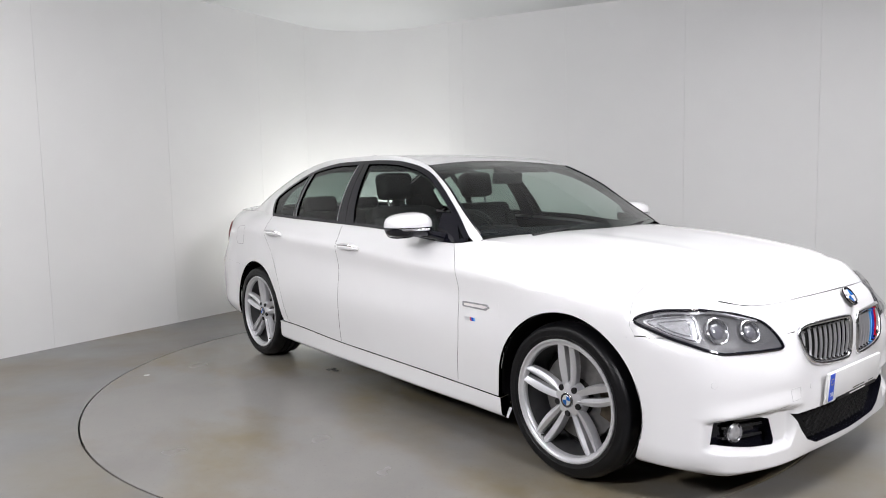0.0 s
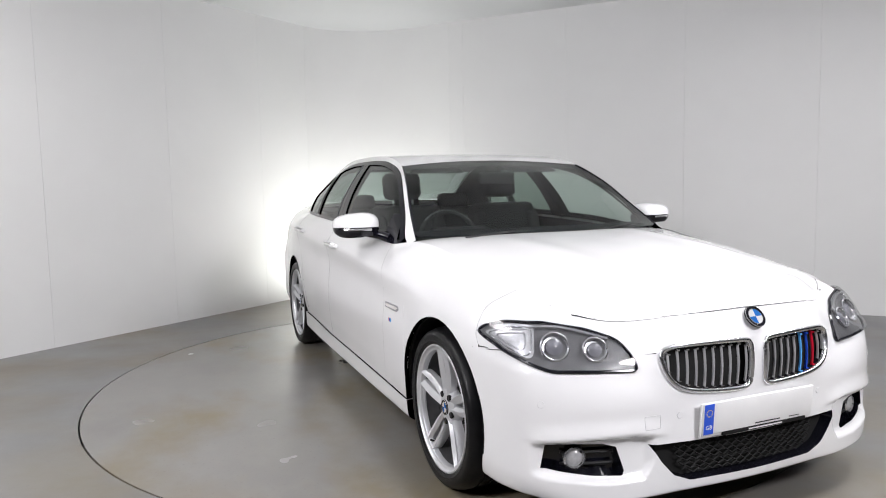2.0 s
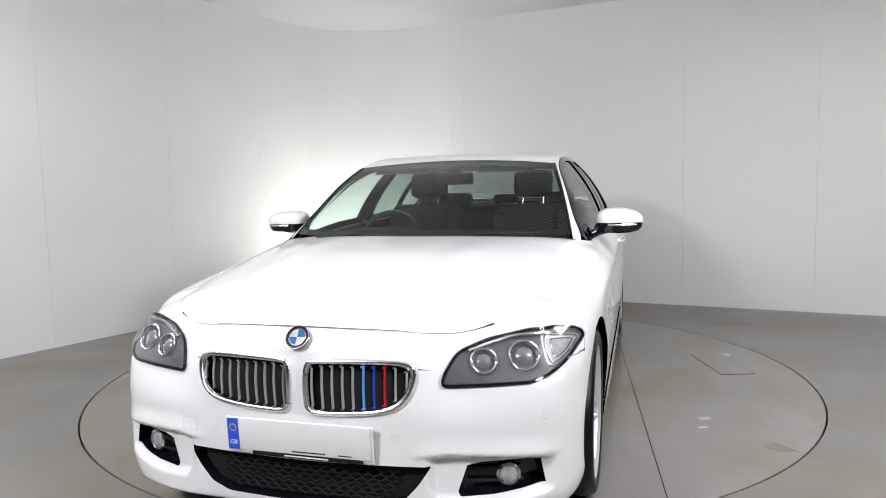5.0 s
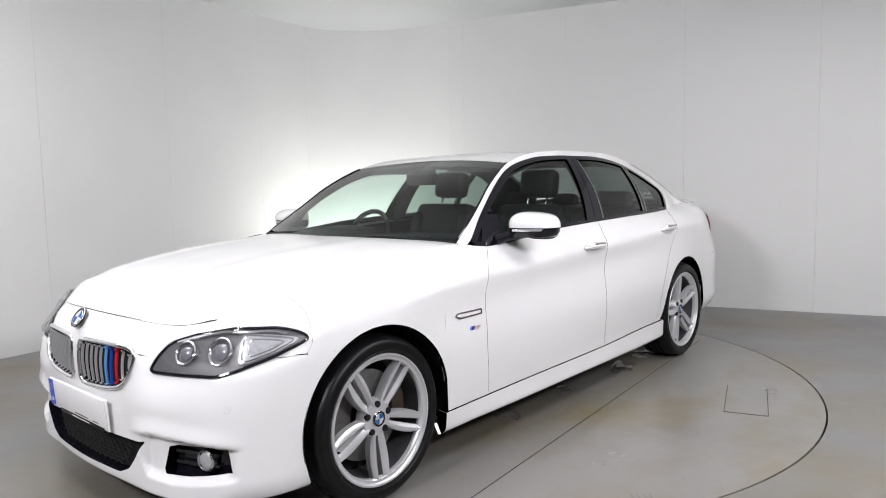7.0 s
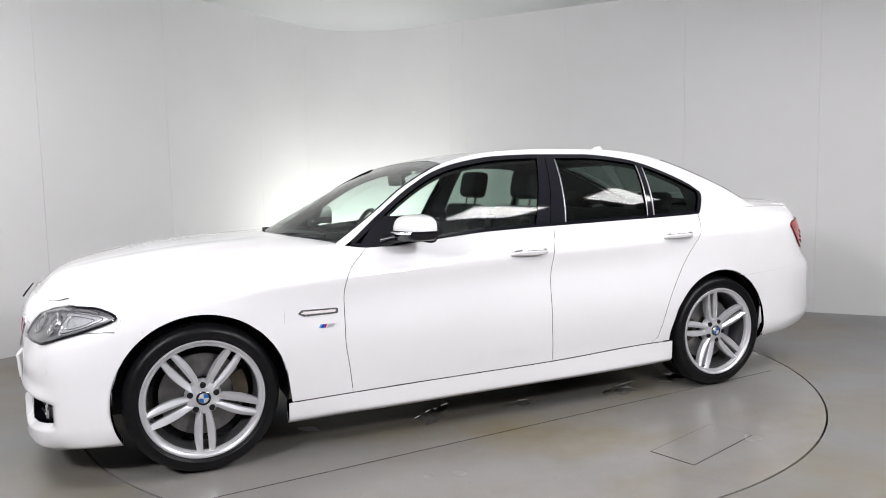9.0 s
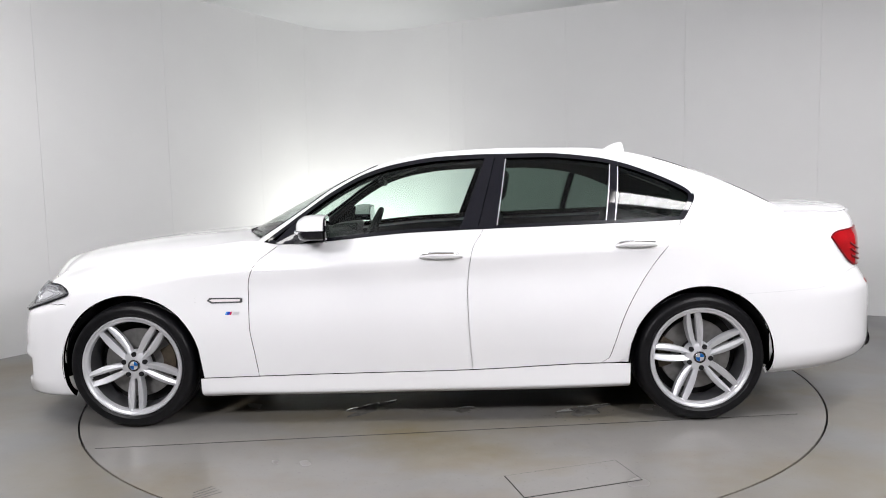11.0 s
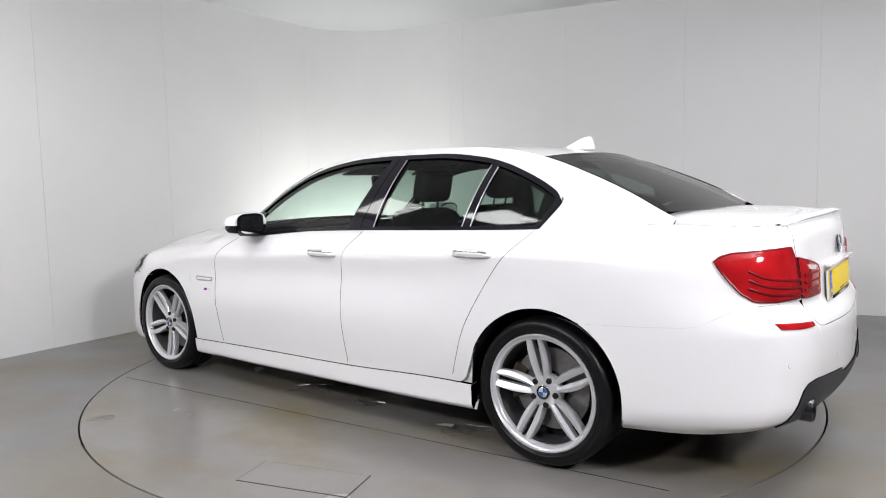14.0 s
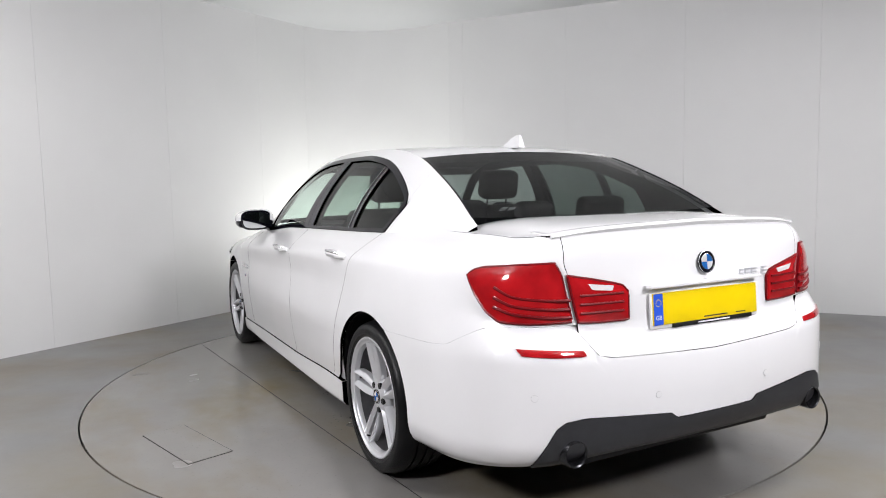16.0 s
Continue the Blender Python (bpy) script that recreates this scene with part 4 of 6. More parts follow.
def build_bonnet_boot(boot):
    # bonnet: across from flank edge to flank edge
    nu, nw = 50, 41
    U, W = np.linspace(0, 1, nu), np.linspace(-1, 1, nw)
    nose_s = np.linspace(0, SK[4], 60)
    nose = ring(nose_s, 8.0)
    nose = nose[np.argsort(nose[:, 1])]
    P = np.empty((nu, nw, 3))
    ctr = curve_of([(0.85, 1.003), (1.0, 1.003), (1.2, 0.995), (1.5, 0.974), (1.75, 0.944), (1.95, 0.910), (2.06, 0.882), (2.14, 0.847), (2.20, 0.797)])
    rim = ring(np.linspace(SK[2], s_of_x(0.76), 200), 8.0)
    rim = rim[rim[:, 1] >= 0.598]
    rim = rim[np.argsort(rim[:, 0])]
    wid = lambda x: np.interp(x, rim[:, 0], rim[:, 1]) + 0.009
    edge = lambda x: np.interp(x, rim[:, 0], rim[:, 2]) - 0.0035
    for j, w in enumerate(W):
        a = abs(w)
        y_end = 0.60 * a
        x1 = float(np.interp(y_end, nose[:, 1], nose[:, 0])) + 0.004
        z1 = float(np.interp(y_end, nose[:, 1], nose[:, 2]))
        x0 = 1.05 - 0.27 * a ** 2
        x = x0 + (x1 - x0) * (1 - (1 - U) ** 1.15)
        y = w * wid(x)
        k = a ** 3.2
        z = ctr(x) * (1 - k) + edge(x) * k + 0.007 * np.exp(-((a - 0.52) / 0.09) ** 2) * np.sin(math.pi * U)
        blend = np.clip((x - (x1 - 0.10)) / 0.10, 0, 1) ** 2
        z = z * (1 - blend) + (z1 - 0.0025) * blend
        P[:, j, 0], P[:, j, 1], P[:, j, 2] = x, y, z
    N = grid_normals(P, (0, 0, 1))
    N[N[..., 2] < 0.15] = (0.6, 0.0, 0.8)
    link("bonnet", sheet(P, N, 0.005), WHITE, car)
    # painted ledge under the bonnet's edge, and the shut line across the nose
    for side in (1, -1):
        sl = np.linspace(SK[1], float(s_of_x(1.2)), 60)
        p = ring(sl, 8.0)
        rows = [p - (0, 0, 0.002)]
        for k in (0.4, 1.0):
            q = p + (np.array((1.2, 0, 0)) - p) * (1, 1, 0) * 0.20 * k
            q[:, 2] = p[:, 2] - 0.006 - 0.010 * k
            rows.append(q)
        P = np.stack(rows, 1) * (1, side, 1)
        link("bonnet_ledge", sheet(P, grid_normals(P, (0, 0, 1))), WHITE, car)
    sn = float(s_of_y(0.60, True))
    bm = bmesh.new()
    tube(bm, ring(np.linspace(-sn, sn, 60), 7.97) + (0.0005, 0, 0.0005), 0.0019, 6)
    part("bonnet_joint", bm, GREYPL, car)
    # cowl under the screen with wipers
    bm = bmesh.new()
    block(bm, 0.92, 0, 0.940, 0.24, 1.20, 0.03, 0.01)
    part("cowl", bm, SATIN, car)
    for y0, y1, ln in ((0.10, 0.62, 0), (-0.55, -0.05, 0)):
        bm = bmesh.new()
        tube(bm, [(1.03 - 0.2 * y0 ** 2, y0, 0.990), (1.0 - 0.3 * ((y0 + y1) / 2) ** 2, (y0 + y1) / 2, 1.006), (0.985 - 0.36 * y1 ** 2, y1, 1.006)], 0.008, 6)
        part("wiper", bm, SATIN, car)
    # boot deck
    nu = 24
    U = np.linspace(0, 1, nu)
    P = np.empty((nu, nw, 3))
    tail = ring(np.linspace(float(s_of_y(0.62, False)), SMAX - 1e-4, 60), 8.0)[::-1]
    brim = ring(np.linspace(float(s_of_x(-1.85)), float(s_of_y(0.55, False)), 200), 8.0)
    brim = brim[brim[:, 1] >= 0.598]
    brim = brim[np.argsort(brim[:, 0])]
    for j, w in enumerate(W):
        a = abs(w)
        yt = 0.60 * a
        x1 = float(np.interp(yt, tail[:, 1], tail[:, 0]))
        z1 = float(np.interp(yt, tail[:, 1], tail[:, 2]))
        x0 = -1.94 + 0.07 * a ** 2
        x = x0 + (x1 - x0) * U
        yw = np.interp(x, brim[:, 0], brim[:, 1]) + 0.004
        k = a ** 5
        z = 1.116 * (1 - k) + (np.interp(x, brim[:, 0], brim[:, 2]) - 0.004) * k
        bl = U ** 2
        z = z * (1 - bl) + (z1 + 0.001) * bl
        z = z * (1 - a ** 10) + (np.interp(x, brim[:, 0], brim[:, 2]) - 0.001) * a ** 10
        P[:, j, 0], P[:, j, 1], P[:, j, 2] = x, w * yw, z
    link("boot_deck", sheet(P, grid_normals(P, (0, 0, 1)), 0.006), WHITE, boot)
    # painted ledge below the deck's edges
    for side in (1, -1):
        p = ring(np.linspace(float(s_of_x(-1.55)), float(s_of_y(0.45, False)), 60), 8.0)
        q = p + (np.array((-1.75, 0.25, 0)) - p) * (1, 1, 0) * 0.22
        q[:, 2] = p[:, 2] - 0.012
        m = (p + q) / 2
        m[:, 2] = p[:, 2] - 0.006
        L = np.stack([p - (0, 0, 0.002), m, q], 1) * (1, side, 1)
        link("deck_ledge", sheet(L, grid_normals(L, (0, 0, 1))), WHITE, boot)
    # spoiler lip
    bm = bmesh.new()
    rows = []
    for w in np.linspace(-1, 1, 41):
        yt = 0.61 * abs(w)
        x1 = float(np.interp(yt, tail[:, 1], tail[:, 0]))
        z1 = float(np.interp(yt, tail[:, 1], tail[:, 2]))
        h = 0.013 * (1 - abs(w) ** 4) + 0.001
        y = 0.605 * w
        rows.append([bm.verts.new(q) for q in ((x1 + 0.12, y, z1 + 0.006), (x1 + 0.05, y, z1 + h * 0.7), (x1 - 0.005, y, z1 + h), (x1 - 0.018, y, z1 + h - 0.008), (x1 + 0.01, y, z1 - 0.02), (x1 + 0.10, y, z1 - 0.01))])
    for a, b in zip(rows[:-1], rows[1:]):
        for i in range(6):
            bm.faces.new([a[i], a[(i + 1) % 6], b[(i + 1) % 6], b[i]])
    bm.faces.new(rows[0])
    bm.faces.new(rows[-1][::-1])
    part("spoiler", bm, WHITE, boot)


def on_ring(x, y, z):
    """s and z of the flank's point next to a place."""
    a = np.linspace(0, SMAX - 1e-4, 800)
    p = ring(a, v_of_z(a, np.full(800, z)))
    k = np.argmin((p[:, 0] - x) ** 2 + (p[:, 1] - abs(y)) ** 2)
    return a[k] * (1 if y >= 0 else -1), z


def decal_ring(outline, n=72, smooth=True):
    """A closed outline of places, laid onto the flank as (s, z)."""
    q = np.array([on_ring(*p) for p in outline])
    return spline(q, n, closed=True) if smooth else resample(q, n)


def resample(q, n):
    """A closed outline with straight sides."""
    p = np.vstack([q, q[:1]])
    d = np.concatenate([[0], np.cumsum(np.linalg.norm(np.diff(p, axis=0), axis=1))])
    t = np.linspace(0, d[-1], n, endpoint=False)
    return np.stack([np.interp(t, d, p[:, i]) for i in range(2)], 1)


def flip_y(pts, sgn):
    return [(x, y * sgn, z) for x, y, z in pts]


KIDNEY = [(2.2, 0.026, 0.640), (2.2, 0.036, 0.674), (2.2, 0.07, 0.685), (2.2, 0.24, 0.688), (2.2, 0.350, 0.682), (2.2, 0.388, 0.655), (2.2, 0.374, 0.588), (2.2, 0.325, 0.543), (2.2, 0.24, 0.522), (2.2, 0.08, 0.514), (2.2, 0.040, 0.526), (2.2, 0.026, 0.565)]
FOG = [(2.1, 0.785, 0.362), (2.13, 0.70, 0.366), (2.18, 0.60, 0.362), (2.19, 0.560, 0.350), (2.2, 0.530, 0.262), (2.2, 0.540, 0.246), (2.17, 0.64, 0.252), (2.12, 0.74, 0.268), (2.08, 0.795, 0.280)]
MOUTH = [(2.2, -0.44, 0.352), (2.2, -0.30, 0.349), (2.2, 0.0, 0.347), (2.2, 0.30, 0.349), (2.2, 0.44, 0.352), (2.2, 0.40, 0.285), (2.2, 0.355, 0.235), (2.2, 0.28, 0.207), (2.2, 0.0, 0.204), (2.2, -0.28, 0.207), (2.2, -0.355, 0.235), (2.2, -0.40, 0.285)]


def on_nose(outline, n, smooth):
    q = np.array([on_ring(*p) for p in outline])
    return spline(q, n, closed=True) if smooth else resample(q, n)


def inside(q, S, Z):
    """Which grid points lie inside the closed outline q."""
    hit = np.zeros(S.shape, bool)
    for (x0, y0), (x1, y1) in zip(q, np.roll(q, -1, 0)):
        if y0 != y1:
            hit ^= ((y0 > Z) != (y1 > Z)) & (S < (x1 - x0) * (Z - y0) / (y1 - y0) + x0)
    return hit


def opening_band(q, width, lift, parent):
    """The bumper's skin next to an opening, with a clean inner edge."""
    t = np.roll(q, -1, 0) - np.roll(q, 1, 0)
    n = np.stack([t[:, 1], -t[:, 0]], 1)
    n /= np.maximum(np.linalg.norm(n, axis=1, keepdims=True), 1e-9)
    if ((q - q.mean(0)) * n).sum() < 0:
        n = -n
    n = (np.roll(n, 1, 0) + n + np.roll(n, -1, 0)) / 3
    ks = np.linspace(0, 1, 4)
    Q = q[:, None] + n[:, None] * (ks * width)[None, :, None]
    V = v_of_z(Q[..., 0], Q[..., 1])
    P, N = ring(Q[..., 0], V), ring_normal(Q[..., 0], V)
    L = lift * np.array([1, 1, 1, -1.0])
    link("opening_edge", sheet(P + N * L[None, :, None], N, 0.0, close_u=True), WHITE, parent)


def opening_wall(q, depth, mat, parent, ease=0.0):
    """The wall that turns in from an opening's edge."""
    V = v_of_z(q[:, 0], q[:, 1])
    P, N = ring(q[:, 0], V), ring_normal(q[:, 0], V)
    bm = bmesh.new()
    a = [bm.verts.new(p + n * 0.0007) for p, n in zip(P, N)]
    b = [bm.verts.new(p - n * depth) for p, n in zip(P, N)]
    for i in range(len(q)):
        j = (i + 1) % len(q)
        bm.faces.new([a[i], a[j], b[j], b[i]])
    return part("opening_wall", bm, mat, parent)


build_shell()
boot = build_flanks()
build_cabin()
build_bonnet_boot(boot)

# ---------------------------------------------------------------- wheels


def disc_mesh(r0, r1, y0, y1, steps=40):
    return lathe([(r0, y0), (r1, y0), (r1, y1), (r0, y1), (r0, y0)], steps)


def spoke(bm, ang, split):
    """One bar of a split spoke, from the hub to the rim."""
    rows = []
    for k in range(9):
        t = k / 8
        r = 0.050 + (0.257 - 0.050) * t
        off = split * (0.0105 + 0.0200 * math.sin(math.pi * (0.06 + 0.66 * t)) * (1 - 0.15 * t))
        half = 0.0085 + 0.0090 * math.sin(math.pi * (0.10 + 0.80 * t))
        y = -0.030 + 0.024 * t ** 1.5
        ridge = split * half * 0.25
        sec = [(-half, y - 0.040), (-half, y - 0.013), (ridge - half * 0.45, y - 0.001), (ridge + half * 0.20, y - 0.004), (half, y - 0.013), (half, y - 0.040)]
        row = []
        for o, yy in sec:
            u, v = r, off + o
            row.append(bm.verts.new((u * math.cos(ang) - v * math.sin(ang), yy, u * math.sin(ang) + v * math.cos(ang))))
        rows.append(row)
    for a, b in zip(rows[:-1], rows[1:]):
        for j in range(6):
            bm.faces.new([a[j], a[(j + 1) % 6], b[(j + 1) % 6], b[j]])
    bm.faces.new(rows[0])
    bm.faces.new(rows[-1][::-1])


def roundel(parent, m, r, depth=0.004, name="badge"):
    """A round emblem: dark ring, bright edge and four plain quarters."""
    b = lathe([(0.0, 0.0), (r, 0.0), (r * 0.98, depth), (r * 0.70, depth * 1.1), (0.0, depth)], 36)
    bmesh.ops.transform(b, matrix=m, verts=b.verts)
    ob = part(name, b, BLACK, parent, "round blue and white emblem with a dark ring")
    for k in range(4):
        b = bmesh.new()
        vs = [b.verts.new((0, depth * 1.3, 0))]
        for i in range(9):
            w = math.pi / 2 * (k + i / 8)
            vs.append(b.verts.new((r * 0.68 * math.cos(w), depth * 1.3, r * 0.68 * math.sin(w))))
        b.faces.new(vs)
        bmesh.ops.solidify(b, geom=b.faces[:], thickness=0.0012)
        bmesh.ops.transform(b, matrix=m, verts=b.verts)
        part("quarter", b, BLUE if k % 2 else PLATEW, ob if parent is car else parent)
    b = bmesh.new()
    for rr in (r * 0.97, r * 0.69):
        tube(b, [(rr * math.cos(w), depth * 1.15, rr * math.sin(w)) for w in np.linspace(0, 2 * math.pi, 36, endpoint=False)], r * 0.035, 5, closed=True)
    bmesh.ops.transform(b, matrix=m, verts=b.verts)
    part("emblem_edge", b, CHROME, ob if parent is car else parent)
    return ob


def build_wheel(x, side, turn, yf=0.922):
    w = new("wheel")
    w.parent = car
    w.matrix_basis = pose(x, yf * side, HUB_Z, 0, 0, 0 if side > 0 else 180)
    tread = [(0.329, -0.028), (0.333, -0.045), (0.3335, -0.070), (0.327, -0.072), (0.327, -0.080), (0.3335, -0.082), (0.3335, -0.112), (0.327, -0.114), (0.327, -0.124), (0.3335, -0.126), (0.3335, -0.156), (0.327, -0.158), (0.327, -0.166), (0.3335, -0.168), (0.3335, -0.190), (0.331, -0.21)]
    prof = [(0.258, -0.016), (0.264, -0.004), (0.270, 0.000), (0.276, 0.001), (0.279, 0.004), (0.283, 0.003), (0.298, 0.006), (0.312, 0.003), (0.322, -0.008), *tread, (0.315, -0.235), (0.29, -0.245), (0.262, -0.235)]
    b = lathe(prof, 96)
    part("tyre", b, RUBBER, w)
    b = lathe([(0.266, -0.008), (0.262, 0.000), (0.256, 0.000), (0.252, -0.006), (0.247, -0.010), (0.240, -0.011), (0.236, -0.018), (0.235, -0.034), (0.240, -0.036)], 72)
    rim = part("rim", b, SILVER, w)
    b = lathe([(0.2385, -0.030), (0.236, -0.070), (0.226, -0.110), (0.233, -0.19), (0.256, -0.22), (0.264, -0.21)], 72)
    part("barrel", b, BARREL, w, "inner rim barrel, coloured dark for the shade behind the spokes")
    b = bmesh.new()
    for k in range(5):
        for sp in (-1, 1):
            spoke(b, radians(turn) + 2 * math.pi * k / 5, sp)
    part("spokes", b, SILVER, w)
    b = lathe([(0.0, -0.028), (0.036, -0.028), (0.048, -0.030), (0.070, -0.036), (0.080, -0.055), (0.080, -0.075), (0.0, -0.075)], 40)
    part("hub", b, SILVER, w)
    for k in range(5):
        a = radians(turn + 36) + 2 * math.pi * k / 5
        b = lathe([(0.0, -0.0275), (0.006, -0.0270), (0.0125, -0.0265), (0.0135, -0.029), (0.0135, -0.045)], 14)
        bmesh.ops.translate(b, vec=(0.058 * math.cos(a), 0, 0.058 * math.sin(a)), verts=b.verts)
        part("wheel_bolt", b, SATIN, w)
    roundel(w, pose(0, -0.028, 0), 0.032, name="hub_cap")
    b = disc_mesh(0.075, 0.185, -0.125, -0.105, 48)
    part("brake_disc", b, DISCS, w)
    b = lathe([(0.0, -0.10), (0.08, -0.10), (0.085, -0.125), (0.0, -0.125)], 32)
    part("disc_bell", b, STEEL, w)
    b = bmesh.new()
    rows = []
    for k in range(9):
        a = radians((150 if x > 0 else -20) + 50 * k / 8)
        rows.append([b.verts.new((r * math.cos(a), y, r * math.sin(a))) for r, y in ((0.135, -0.085), (0.20, -0.085), (0.205, -0.15), (0.135, -0.15))])
    for p, q in zip(rows[:-1], rows[1:]):
        for j in range(4):
            b.faces.new([p[j], p[(j + 1) % 4], q[(j + 1) % 4], q[j]])
    b.faces.new(rows[0])
    b.faces.new(rows[-1][::-1])
    part("brake_caliper", b, CALIPER, w, "dull bronze brake caliper")
    b = lathe([(0.0, -0.15), (0.25, -0.15), (0.25, -0.16), (0.0, -0.16)], 40)
    part("back_plate", b, SHELL, w)
    b = bmesh.new()
    a = radians(turn + 36 + 180)
    tube(b, [(0.236 * math.cos(a), -0.03, 0.236 * math.sin(a)), (0.226 * math.cos(a), -0.012, 0.226 * math.sin(a))], 0.004, 8)
    part("valve", b, SATIN, w)


DISCS = material("disc_steel", (0.24, 0.235, 0.23), 0.4, metal=0.7, grain=0.2, scale=30)
# barrel metal darkened: the shade behind the spokes is in its colour
BARREL = material("barrel_shade_grey", (0.10, 0.10, 0.105), 0.4, metal=0.5, grain=0.2, scale=20)
CALIPER = material("caliper_bronze", (0.085, 0.066, 0.045), 0.5, metal=0.5, grain=0.3, scale=40)
for x_, side_, turn_ in ((AXLE, 1, 126), (-AXLE, 1, 80), (AXLE, -1, 90), (-AXLE, -1, 20)):
    build_wheel(x_, side_, turn_)

# ---------------------------------------------------------------- things on the flanks


def ring_at(q, lift):
    v = v_of_z(q[..., 0], q[..., 1])
    return ring(q[..., 0], v) + ring_normal(q[..., 0], v) * np.asarray(lift)[..., None]


def decal(name, q, lift, mat, parent=None, bulge=0.0, rim=0.012, label="", rings=7, grow=1.0):
    """A panel laid on the flank inside the outline q, standing lift proud, with its rim turned in."""
    mid = q.mean(0)
    ks = np.linspace(0.02, 1, rings) * grow
    Q = mid + (q[:, None] - mid) * ks[None, :, None]
    L = lift + bulge * (1 - (ks / grow) ** 2)
    P = ring_at(Q, np.repeat(L[None], len(q), 0))
    N = ring_normal(Q[..., 0], v_of_z(Q[..., 0], Q[..., 1]))
    n, m = P.shape[:2]
    bm = bmesh.new()
    vs = [[bm.verts.new(P[i, j]) for j in range(m)] for i in range(n)]
    lows = [bm.verts.new(P[i, -1] - N[i, -1] * rim) for i in range(n)]
    c = bm.verts.new(P[:, 0].mean(0))
    for i in range(n):
        k = (i + 1) % n
        for j in range(m - 1):
            bm.faces.new([vs[i][j], vs[i][j + 1], vs[k][j + 1], vs[k][j]])
        bm.faces.new([c, vs[i][0], vs[k][0]])
        bm.faces.new([vs[i][-1], lows[i], lows[k], vs[k][-1]])
    return part(name, bm, mat, parent or car, label)


def decal_tube(name, q, lift, radius, mat, parent=None, closed=True, sides=6, label=""):
    bm = bmesh.new()
    tube(bm, ring_at(q, np.full(len(q), lift)), radius, sides, closed=closed)
    return part(name, bm, mat, parent or car, label)


